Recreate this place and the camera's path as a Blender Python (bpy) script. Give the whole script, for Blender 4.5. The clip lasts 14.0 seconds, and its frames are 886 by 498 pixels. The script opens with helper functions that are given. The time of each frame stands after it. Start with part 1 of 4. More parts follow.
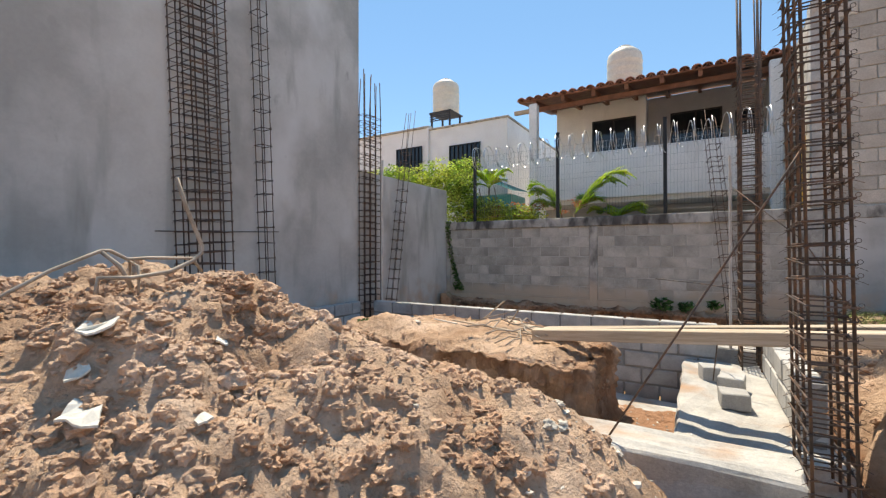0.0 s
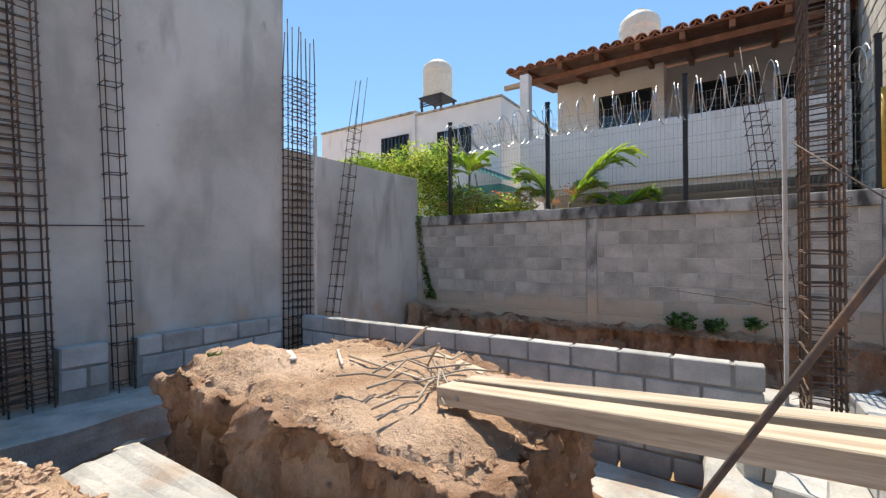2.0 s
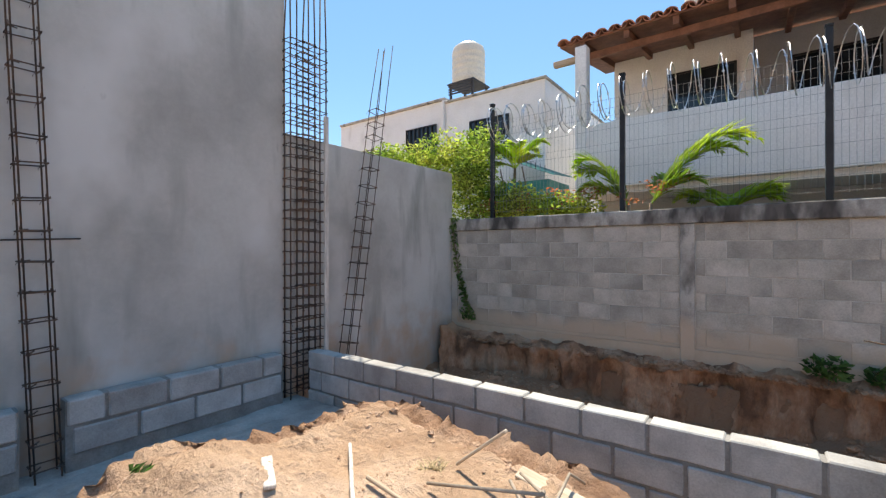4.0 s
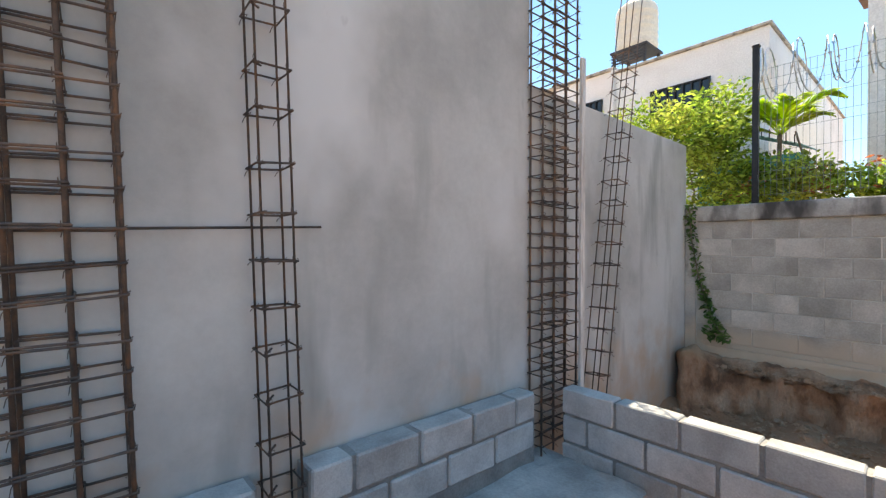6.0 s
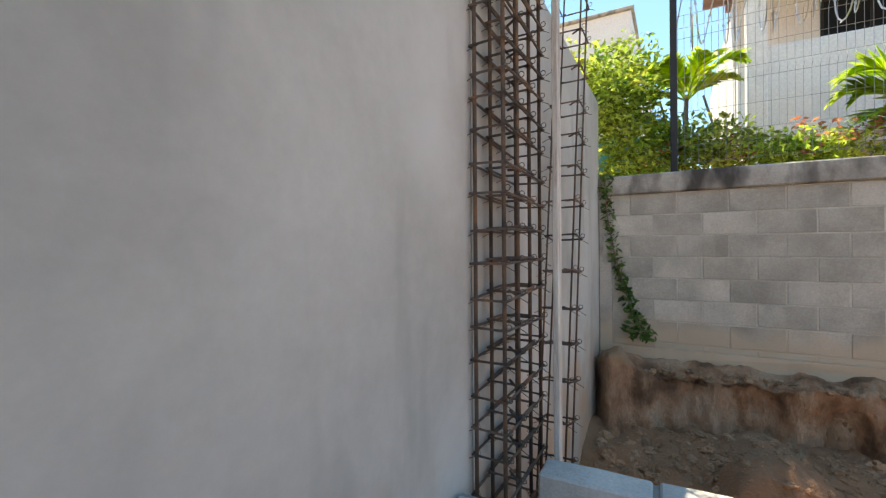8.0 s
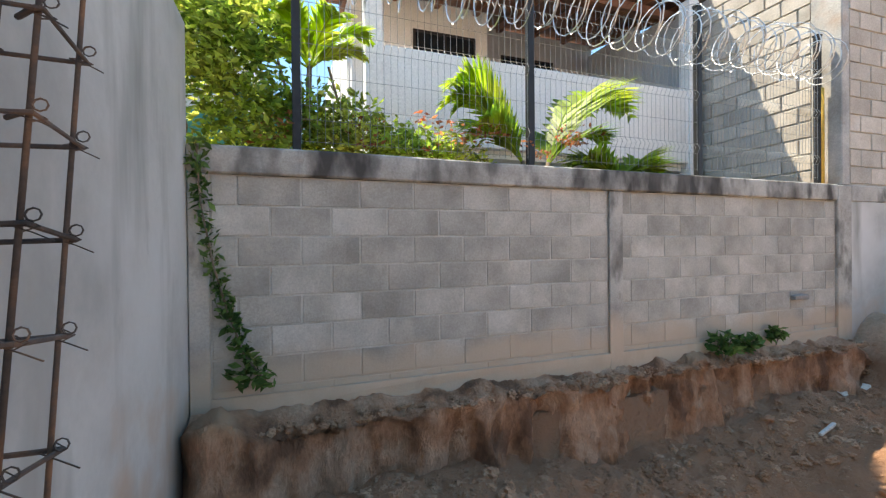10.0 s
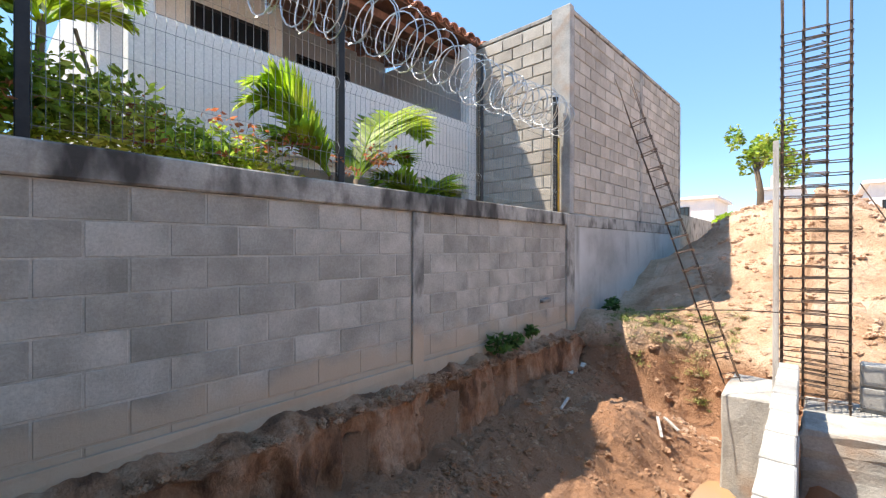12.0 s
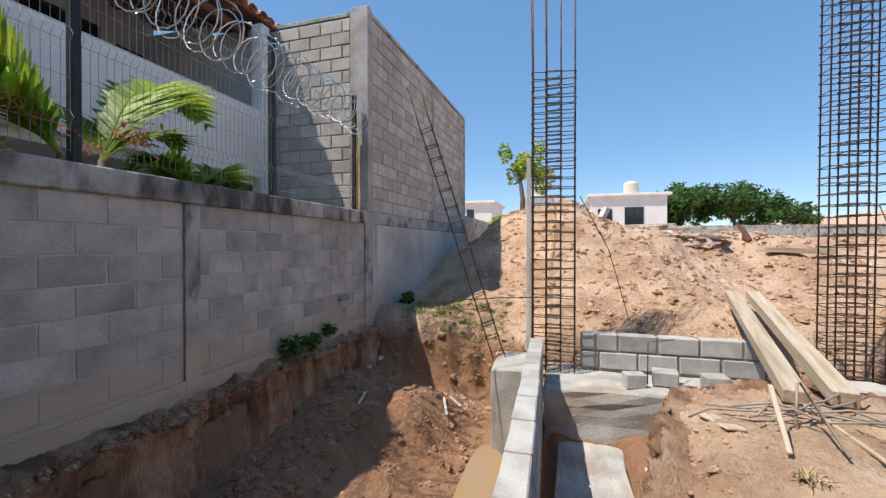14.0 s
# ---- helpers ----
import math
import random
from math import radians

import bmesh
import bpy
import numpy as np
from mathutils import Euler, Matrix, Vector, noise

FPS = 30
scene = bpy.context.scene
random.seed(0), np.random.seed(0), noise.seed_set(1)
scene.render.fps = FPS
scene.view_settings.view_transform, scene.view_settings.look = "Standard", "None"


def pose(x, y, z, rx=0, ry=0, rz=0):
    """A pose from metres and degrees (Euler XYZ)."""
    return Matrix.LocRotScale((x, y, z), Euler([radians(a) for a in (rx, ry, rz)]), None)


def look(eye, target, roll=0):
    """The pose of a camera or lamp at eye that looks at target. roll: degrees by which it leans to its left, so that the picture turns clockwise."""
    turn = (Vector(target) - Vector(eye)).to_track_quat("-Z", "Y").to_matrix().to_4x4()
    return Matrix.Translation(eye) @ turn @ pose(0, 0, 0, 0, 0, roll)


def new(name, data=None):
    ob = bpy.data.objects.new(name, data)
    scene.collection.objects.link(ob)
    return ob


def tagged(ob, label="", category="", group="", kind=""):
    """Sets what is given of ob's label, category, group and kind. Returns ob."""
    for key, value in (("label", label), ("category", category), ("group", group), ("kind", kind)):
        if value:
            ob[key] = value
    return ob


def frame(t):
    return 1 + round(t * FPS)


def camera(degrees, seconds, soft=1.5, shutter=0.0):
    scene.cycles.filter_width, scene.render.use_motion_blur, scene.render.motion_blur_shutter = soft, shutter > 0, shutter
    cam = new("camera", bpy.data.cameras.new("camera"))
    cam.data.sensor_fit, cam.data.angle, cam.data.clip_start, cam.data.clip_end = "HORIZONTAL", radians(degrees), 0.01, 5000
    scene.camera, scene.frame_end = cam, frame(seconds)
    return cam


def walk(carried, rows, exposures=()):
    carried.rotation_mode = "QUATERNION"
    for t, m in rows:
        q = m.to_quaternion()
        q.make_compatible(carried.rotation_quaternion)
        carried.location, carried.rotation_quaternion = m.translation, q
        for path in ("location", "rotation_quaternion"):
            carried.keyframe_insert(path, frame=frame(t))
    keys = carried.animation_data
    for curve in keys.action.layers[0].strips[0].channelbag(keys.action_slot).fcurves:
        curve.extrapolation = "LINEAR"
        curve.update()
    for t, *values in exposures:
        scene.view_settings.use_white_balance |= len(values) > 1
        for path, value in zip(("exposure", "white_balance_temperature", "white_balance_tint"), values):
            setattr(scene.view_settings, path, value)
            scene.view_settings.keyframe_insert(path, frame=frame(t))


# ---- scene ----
cam = camera(92.4, 14.0, 1.3)
PATH = [
    (0, (-0.059, -0.055, 1.666), (-1.089, 1.659, 1.675), -0.1),
    (0.5, (-0.042, 0.461, 1.656), (-1.094, 2.162, 1.667), -0.1),
    (1, (-0.039, 0.955, 1.661), (-1.115, 2.641, 1.678), -0.3),
    (1.5, (0.024, 1.492, 1.643), (-1.074, 3.164, 1.662), -0.3),
    (2, (-0.083, 1.963, 1.652), (-1.2, 3.622, 1.666), -0.3),
    (2.2, (-0.154, 2.179, 1.679), (-1.289, 3.826, 1.693), -0.3),
    (4.3, (-1.398, 3.0, 1.86), (-2.625, 4.579, 1.855), 0.0),
    (4.5, (-1.58, 2.992, 1.829), (-2.852, 4.535, 1.824), 0.0),
    (5, (-2.07, 2.975, 1.859), (-3.469, 4.405, 1.857), 0.1),
    (5.5, (-2.605, 2.938, 1.872), (-4.085, 4.283, 1.865), 0.2),
    (6, (-3.127, 2.991, 1.842), (-4.653, 4.284, 1.833), 0.2),
    (6.5, (-3.609, 3.108, 1.813), (-5.155, 4.377, 1.809), 0.0),
    (7, (-3.963, 3.406, 1.678), (-5.491, 4.696, 1.673), 0.0),
    (7.5, (-4.341, 3.778, 1.663), (-5.695, 5.249, 1.665), -0.3),
    (8, (-4.517, 4.16, 1.639), (-5.476, 5.916, 1.638), -0.4),
    (8.5, (-4.582, 4.663, 1.669), (-5.195, 6.566, 1.665), -0.7),
    (9, (-4.59, 5.064, 1.651), (-4.846, 7.048, 1.647), -0.8),
    (9.2, (-4.55, 5.2, 1.624), (-4.619, 7.199, 1.62), -0.8),
    (11.3, (-4.675, 5.734, 1.768), (-3.271, 7.158, 1.764), -0.0),
    (11.5, (-4.687, 5.732, 1.772), (-3.246, 7.118, 1.772), -0.0),
    (12, (-4.707, 5.733, 1.803), (-3.215, 7.066, 1.799), 0.1),
    (12.5, (-4.687, 5.718, 1.803), (-3.176, 7.028, 1.804), 0.1),
    (13, (-4.658, 5.707, 1.806), (-2.804, 6.458, 1.797), 0.1),
    (13.5, (-4.636, 5.69, 1.804), (-2.72, 6.264, 1.79), 0.0),
    (14, (-4.641, 5.662, 1.807), (-2.718, 6.212, 1.791), -0.0),
]
walk(cam, [(t, look(eye, target, roll)) for t, eye, target, roll in PATH],
     [(0, 1.36, 8150, 8), (1.5, 1.34, 7600, 8), (2.5, 1.5, 7700, 8), (4.5, 1.55, 7950, 8), (5.5, 1.9, 8300, 8), (7, 2.2, 9200, 6), (8.5, 2.12, 9400, 6), (9, 2.33, 9100, 5), (11.5, 1.88, 7600, 10), (12.5, 1.7, 7500, 10), (13.0, 1.42, 7350, 10), (14, 1.02, 7200, 10)])

# ---- world, sun ----
SUN = Vector((-0.305, 0.42, 1.0)).normalized()
world = bpy.data.worlds.new("sky")
scene.world = world
world.use_nodes = True
wn = world.node_tree.nodes
sky = wn.new("ShaderNodeTexSky")
sky.sky_type, sky.sun_disc = "NISHITA", False
sky.sun_elevation, sky.sun_rotation = math.asin(SUN.z), math.atan2(SUN.x, SUN.y)
sky.air_density, sky.dust_density, sky.ozone_density, sky.altitude = 1.0, 0.0, 1.6, 1500
wn["Background"].inputs["Strength"].default_value = 0.15
richer = wn.new("ShaderNodeHueSaturation")
richer.inputs["Saturation"].default_value = 1.12
level = wn.new("ShaderNodeMixRGB")
level.inputs["Fac"].default_value, level.inputs["Color2"].default_value = 0.65, (0.54, 1.1, 2.05, 1)
world.node_tree.links.new(sky.outputs[0], level.inputs["Color1"])
world.node_tree.links.new(level.outputs[0], richer.inputs["Color"])
world.node_tree.links.new(richer.outputs[0], wn["Background"].inputs["Color"])
sun = new("sun", bpy.data.lights.new("sun", "SUN"))
sun.data.energy, sun.data.angle, sun.data.color = 2.65, radians(0.55), (1.0, 0.97, 0.93)
sun.matrix_world = look(SUN * 50, (0, 0, 0))


# ---- helpers ----
class Geo:
    """A plain list of vertices and faces that grows piece by piece."""

    def __init__(self):
        self.v, self.f = [], []

    def add(self, verts, faces):
        n = len(self.v)
        self.v += [tuple(p) for p in verts]
        self.f += [tuple(i + n for i in q) for q in faces]
        return self

    def box(self, lo, hi, m=None):
        (a, b, c), (d, e, g) = lo, hi
        p = [(a, b, c), (d, b, c), (d, e, c), (a, e, c), (a, b, g), (d, b, g), (d, e, g), (a, e, g)]
        if m is not None:
            p = [m @ Vector(q) for q in p]
        return self.add(p, [(3, 2, 1, 0), (4, 5, 6, 7), (0, 1, 5, 4), (1, 2, 6, 5), (2, 3, 7, 6), (3, 0, 4, 7)])

    def tube(self, pts, r, n=6, closed=False, taper=None):
        pts = [Vector(p) for p in pts]
        m = len(pts)
        rings, side = [], None
        for i, p in enumerate(pts):
            a = pts[(i - 1) % m] if closed or i else p
            b = pts[(i + 1) % m] if closed or i < m - 1 else p
            d = (b - a).normalized()
            if side is None or abs(side.dot(d)) > 0.95:
                side = d.orthogonal()
            side = (side - d * side.dot(d)).normalized()
            up = d.cross(side)
            rr = r if taper is None else r * (1 + (taper - 1) * i / max(1, m - 1))
            rings.append([p + rr * (math.cos(t) * side + math.sin(t) * up) for t in [2 * math.pi * k / n for k in range(n)]])
        faces = []
        for i in range(m if closed else m - 1):
            j = (i + 1) % m
            faces += [(i * n + k, i * n + (k + 1) % n, j * n + (k + 1) % n, j * n + k) for k in range(n)]
        if not closed:
            faces += [tuple(range(n))[::-1], tuple((m - 1) * n + k for k in range(n))]
        return self.add([q for ring in rings for q in ring], faces)

    def mesh(self, name):
        me = bpy.data.meshes.new(name)
        me.from_pydata(self.v, [], self.f)
        me.update()
        return me


def part(name, geo, material, parent=None, label="", smooth=False, m=None):
    """Links a mesh as one object, under a thing if one is given."""
    me = geo.mesh(name) if isinstance(geo, Geo) else geo
    if material is not None and not me.materials:
        me.materials.append(material)
    if smooth:
        me.polygons.foreach_set("use_smooth", [True] * len(me.polygons))
    ob = new(name, me)
    if parent is not None:
        ob.parent = parent
    if m is not None:
        ob.matrix_local = m
    if label:
        ob["label"] = label
    return ob


def thing(name, m, label, category, group="", kind=""):
    ob = new(name)
    ob.matrix_world = m
    ob.empty_display_size = 0.1
    return tagged(ob, label, category, group, kind)


def bevelled(geo, name, width, segments=1, rough=0.0, cuts=0, seed=0):
    """A mesh from geo with rounded and, if asked, uneven edges."""
    bm = bmesh.new()
    bm.from_mesh(geo.mesh(name))
    if cuts:
        bmesh.ops.subdivide_edges(bm, edges=bm.edges[:], cuts=cuts, use_grid_fill=True)
    sharp = [e for e in bm.edges if len(e.link_faces) == 2 and e.calc_face_angle(0) > 0.6]
    bmesh.ops.bevel(bm, geom=sharp, offset=width, segments=segments, affect="EDGES")
    if rough:
        for v in bm.verts:
            q = v.co * 9 + Vector((seed * 7.3, seed, 0))
            v.co += rough * Vector((noise.noise(q), noise.noise(q + Vector((9, 0, 0))), noise.noise(q + Vector((0, 9, 0)))))
    me = bpy.data.meshes.new(name)
    bm.to_mesh(me)
    bm.free()
    return me


# ---- materials ----
def material(name, colors, scale=(3.0, 40.0), rough=0.9, bump=0.3, depth=0.01, metal=0.0, jitter=0.0, island=0.0, stretch=(1, 1, 1), extra=None, split=(0.35, 0.65), grain=(0.78, 1.16)):
    """Three colours mixed by broad stains, with fine grain in tone and relief. jitter: tone from piece to piece."""
    mat = bpy.data.materials.new(name)
    mat.use_nodes = True
    nt = mat.node_tree
    n, link = nt.nodes, nt.links.new
    bsdf = n["Principled BSDF"]
    co, mp = n.new("ShaderNodeTexCoord"), n.new("ShaderNodeMapping")
    mp.inputs["Scale"].default_value = stretch
    link(co.outputs["Object"], mp.inputs["Vector"])
    info = n.new("ShaderNodeObjectInfo")
    shift = n.new("ShaderNodeVectorMath")
    shift.operation = "MULTIPLY_ADD"
    link(info.outputs["Random"], shift.inputs[0])
    shift.inputs[1].default_value = (17, 31, 11) if jitter else (0, 0, 0)
    link(mp.outputs[0], shift.inputs[2])

    def tex(s, detail, r=0.6):
        t = n.new("ShaderNodeTexNoise")
        t.inputs["Scale"].default_value, t.inputs["Detail"].default_value, t.inputs["Roughness"].default_value = s, detail, r
        link(shift.outputs[0], t.inputs["Vector"])
        return t.outputs["Fac"]

    big, fine = tex(scale[0], 5), tex(scale[1], 6, 0.7)
    ramp = n.new("ShaderNodeValToRGB")
    link(big, ramp.inputs[0])
    cr = ramp.color_ramp
    cr.elements[0].position, cr.elements[0].color = split[0], (*colors[0], 1)
    cr.elements[1].position, cr.elements[1].color = split[1], (*colors[-1], 1)
    if len(colors) > 2:
        cr.elements.new(sum(split) / 2).color = (*colors[1], 1)
    out = ramp.outputs[0]

    def times(value, lo, hi, out):
        mr, mul = n.new("ShaderNodeMapRange"), n.new("ShaderNodeMixRGB")
        mr.inputs["From Min"].default_value, mr.inputs["From Max"].default_value = 0.25, 0.75
        mr.inputs["To Min"].default_value, mr.inputs["To Max"].default_value = lo, hi
        link(value, mr.inputs["Value"])
        mul.blend_type, mul.inputs["Fac"].default_value = "MULTIPLY", 1
        link(out, mul.inputs["Color1"])
        link(mr.outputs[0], mul.inputs["Color2"])
        return mul.outputs[0]

    out = times(fine, *grain, out)
    if jitter:
        out = times(info.outputs["Random"], 1 - jitter, 1 + jitter, out)
    if island:
        geom = n.new("ShaderNodeNewGeometry")
        out = times(geom.outputs["Random Per Island"], 1 - island, 1 + island, out)
    if extra:
        out = extra(nt, out, co)
    link(out, bsdf.inputs["Base Color"])
    bsdf.inputs["Roughness"].default_value, bsdf.inputs["Metallic"].default_value = rough, metal
    if "Specular IOR Level" in bsdf.inputs:
        bsdf.inputs["Specular IOR Level"].default_value = 0.3
    if bump:
        bp = n.new("ShaderNodeBump")
        bp.inputs["Strength"].default_value, bp.inputs["Distance"].default_value = bump, depth
        link(fine, bp.inputs["Height"])
        link(bp.outputs[0], bsdf.inputs["Normal"])
    return mat


def stain(color, scale, low, high, stretch=(1, 1, 1), top=None):
    """Patches of another colour; with top, only below that height fading out over the second number."""
    def put(nt, out, co):
        n, link = nt.nodes, nt.links.new
        mp, t, mr, mix = n.new("ShaderNodeMapping"), n.new("ShaderNodeTexNoise"), n.new("ShaderNodeMapRange"), n.new("ShaderNodeMixRGB")
        mp.inputs["Scale"].default_value = stretch
        link(co.outputs["Object"], mp.inputs["Vector"])
        link(mp.outputs[0], t.inputs["Vector"])
        t.inputs["Scale"].default_value, t.inputs["Detail"].default_value = scale, 4
        value = t.outputs["Fac"]
        if top:
            sep, fall, addn = n.new("ShaderNodeSeparateXYZ"), n.new("ShaderNodeMapRange"), n.new("ShaderNodeMath")
            link(co.outputs["Object"], sep.inputs[0])
            link(sep.outputs["Z"], fall.inputs["Value"])
            fall.inputs["From Min"].default_value, fall.inputs["From Max"].default_value = top[0], top[0] + top[1]
            fall.inputs["To Min"].default_value, fall.inputs["To Max"].default_value = 0.25, -0.3
            addn.operation = "ADD"
            link(value, addn.inputs[0])
            link(fall.outputs[0], addn.inputs[1])
            value = addn.outputs[0]
        mr.inputs["From Min"].default_value, mr.inputs["From Max"].default_value = low, high
        link(value, mr.inputs["Value"])
        link(mr.outputs[0], mix.inputs["Fac"])
        link(out, mix.inputs["Color1"])
        mix.inputs["Color2"].default_value = (*color, 1)
        return mix.outputs[0]
    return put


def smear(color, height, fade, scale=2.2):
    """A second colour up to about that height above the ground of the plot: earth splashed on masonry, browner low
    ground. With a negative fade it lies above instead, as on the paler earth lips.
    """
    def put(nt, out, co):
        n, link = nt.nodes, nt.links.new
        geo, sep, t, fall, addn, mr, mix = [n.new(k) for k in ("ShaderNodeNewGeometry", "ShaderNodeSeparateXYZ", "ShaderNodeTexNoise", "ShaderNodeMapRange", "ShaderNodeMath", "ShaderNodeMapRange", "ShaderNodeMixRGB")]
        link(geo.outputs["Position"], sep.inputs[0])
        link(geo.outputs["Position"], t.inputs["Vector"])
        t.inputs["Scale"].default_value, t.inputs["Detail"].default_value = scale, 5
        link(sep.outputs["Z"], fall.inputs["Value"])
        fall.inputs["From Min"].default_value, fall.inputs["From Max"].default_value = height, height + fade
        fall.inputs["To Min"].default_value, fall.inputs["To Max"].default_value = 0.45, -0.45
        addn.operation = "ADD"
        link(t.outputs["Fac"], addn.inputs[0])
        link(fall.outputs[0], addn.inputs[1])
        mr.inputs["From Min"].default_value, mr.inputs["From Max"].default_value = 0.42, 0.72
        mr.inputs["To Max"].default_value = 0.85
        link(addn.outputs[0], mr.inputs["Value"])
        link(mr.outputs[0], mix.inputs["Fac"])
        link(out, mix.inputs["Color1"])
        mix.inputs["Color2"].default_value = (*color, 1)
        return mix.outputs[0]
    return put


def both(*steps):
    def put(nt, out, co):
        for s in steps:
            out = s(nt, out, co)
        return out
    return put


EARTH_TINT = (0.42, 0.26, 0.16)
m_plaster = material("cement_plaster", [(0.38, 0.37, 0.345), (0.48, 0.468, 0.44), (0.56, 0.55, 0.52)], (0.55, 22), 0.9, 0.12, 0.004, split=(0.40, 0.60), grain=(0.93, 1.05),
                     extra=both(stain((0.60, 0.59, 0.57), 0.9, 0.52, 0.68, (1, 1, 0.8)), stain((0.33, 0.325, 0.30), 1.3, 0.56, 0.74, (2.5, 2.5, 0.5)),
                                stain((0.33, 0.32, 0.30), 5.0, 0.68, 0.82, (1, 1, 0.5)), stain((0.50, 0.36, 0.26), 2.5, 0.55, 0.85, (1, 1, 1), (0.6, 0.9))))
m_old_block = material("old_block", [(0.31, 0.295, 0.26), (0.425, 0.40, 0.355), (0.53, 0.50, 0.45)], (2.0, 60), 0.95, 0.6, 0.006, jitter=0.10, extra=both(stain((0.24, 0.235, 0.20), 0.9, 0.45, 0.72), stain((0.20, 0.19, 0.165), 2.2, 0.55, 0.8, (1, 1, 0.4)), smear((0.49, 0.39, 0.295), 0.70, 0.5)))
m_old_mortar = material("old_mortar", [(0.38, 0.36, 0.32), (0.58, 0.555, 0.505)], (3, 70), 0.95, 0.5, 0.005, extra=smear((0.49, 0.39, 0.295), 0.70, 0.5))
m_old_concrete = material("old_concrete", [(0.30, 0.285, 0.26), (0.42, 0.40, 0.365), (0.50, 0.475, 0.43)], (2.5, 60), 0.95, 0.5, 0.005,
                          extra=both(stain((0.10, 0.095, 0.085), 3.0, 0.51, 0.72, (2, 2, 1)), smear((0.54, 0.41, 0.30), 0.76, 0.5)))
m_cap = material("stained_cap", [(0.28, 0.265, 0.24), (0.41, 0.39, 0.355), (0.50, 0.475, 0.43)], (2.5, 60), 0.95, 0.6, 0.006,
                 extra=both(stain((0.07, 0.065, 0.06), 1.6, 0.50, 0.66, (2, 2, 0.8)), stain((0.12, 0.11, 0.10), 7.0, 0.52, 0.70, (1, 1, 0.35))))
m_new_block = material("new_block", [(0.35, 0.34, 0.325), (0.43, 0.42, 0.405), (0.50, 0.49, 0.47)], (4, 90), 0.95, 0.6, 0.005, jitter=0.14)
m_mortar = material("fresh_mortar", [(0.22, 0.21, 0.20), (0.32, 0.31, 0.29)], (6, 60), 0.95, 0.6, 0.01)
m_concrete = material("footing_concrete", [(0.33, 0.32, 0.30), (0.43, 0.415, 0.39), (0.52, 0.50, 0.465)], (3, 50), 0.95, 0.7, 0.012,
                      extra=stain(EARTH_TINT, 2.2, 0.55, 0.8))
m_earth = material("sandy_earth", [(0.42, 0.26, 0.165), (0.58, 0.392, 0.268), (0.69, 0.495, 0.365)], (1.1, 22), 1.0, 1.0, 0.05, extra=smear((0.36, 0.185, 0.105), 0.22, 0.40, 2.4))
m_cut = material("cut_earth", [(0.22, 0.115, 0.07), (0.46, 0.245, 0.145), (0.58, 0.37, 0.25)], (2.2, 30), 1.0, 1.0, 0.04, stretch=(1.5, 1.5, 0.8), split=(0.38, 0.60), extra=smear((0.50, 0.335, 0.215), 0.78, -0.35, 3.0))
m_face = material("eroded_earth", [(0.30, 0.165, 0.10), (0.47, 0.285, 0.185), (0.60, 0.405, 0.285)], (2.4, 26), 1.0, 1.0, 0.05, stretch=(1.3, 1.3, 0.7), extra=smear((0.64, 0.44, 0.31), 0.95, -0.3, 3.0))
m_clod = material("dry_clods", [(0.47, 0.285, 0.185), (0.60, 0.395, 0.27), (0.70, 0.49, 0.36)], (2, 40), 1.0, 0.9, 0.03, island=0.12)
m_damp = material("damp_clods", [(0.34, 0.19, 0.115), (0.43, 0.25, 0.155), (0.52, 0.33, 0.215)], (2, 40), 1.0, 0.9, 0.03, island=0.15)
m_stone = material("pale_rubble", [(0.50, 0.45, 0.38), (0.66, 0.62, 0.56)], (5, 40), 0.95, 0.4, 0.01, island=0.15)
m_rust = material("rusted_rebar", [(0.08, 0.066, 0.06), (0.12, 0.092, 0.079), (0.21, 0.122, 0.08)], (9, 120), 0.75, 0.6, 0.002, metal=0.35, jitter=0.2)
m_wood = material("sawn_timber", [(0.40, 0.31, 0.225), (0.52, 0.42, 0.315), (0.60, 0.505, 0.40)], (4, 30), 0.85, 0.3, 0.003, stretch=(0.35, 6, 6), jitter=0.1)
m_grey_wood = material("weathered_wood", [(0.44, 0.40, 0.36), (0.60, 0.56, 0.52), (0.68, 0.65, 0.61)], (5, 40), 0.9, 0.3, 0.003, stretch=(6, 6, 0.5))
m_white = material("white_paint", [(0.74, 0.73, 0.71), (0.80, 0.79, 0.77), (0.83, 0.82, 0.80)], (1.5, 40), 0.7, 0.1, 0.003, extra=stain((0.55, 0.52, 0.48), 1.2, 0.62, 0.85, (2, 2, 0.5)))
# White house walls under roof and balcony, with their shade mixed into the colour
m_house_shaded = material("shaded_house_wall", [(0.42, 0.43, 0.44), (0.50, 0.51, 0.52)], (1.5, 40), 0.8, 0.1, 0.003)
m_bare_block = material("bare_grey_block", [(0.42, 0.375, 0.32), (0.50, 0.455, 0.395), (0.58, 0.53, 0.465)], (2, 50), 0.95, 0.5, 0.006, jitter=0.12)
m_tile = material("clay_roof_tile", [(0.34, 0.14, 0.095), (0.46, 0.21, 0.145), (0.54, 0.30, 0.22)], (5, 40), 0.85, 0.3, 0.004, jitter=0.25)
m_beam = material("stained_beam", [(0.17, 0.075, 0.045), (0.26, 0.12, 0.075)], (5, 40), 0.7, 0.2, 0.003)
m_tank = material("cream_plastic", [(0.66, 0.60, 0.49), (0.72, 0.66, 0.55)], (2, 20), 0.5, 0.0)
m_black = material("black_paint", [(0.018, 0.019, 0.02), (0.03, 0.03, 0.032)], (8, 40), 0.5, 0.1, 0.001)
m_wire = material("galvanised_wire", [(0.50, 0.51, 0.52), (0.62, 0.63, 0.64)], (8, 40), 0.35, 0.0, metal=0.85)
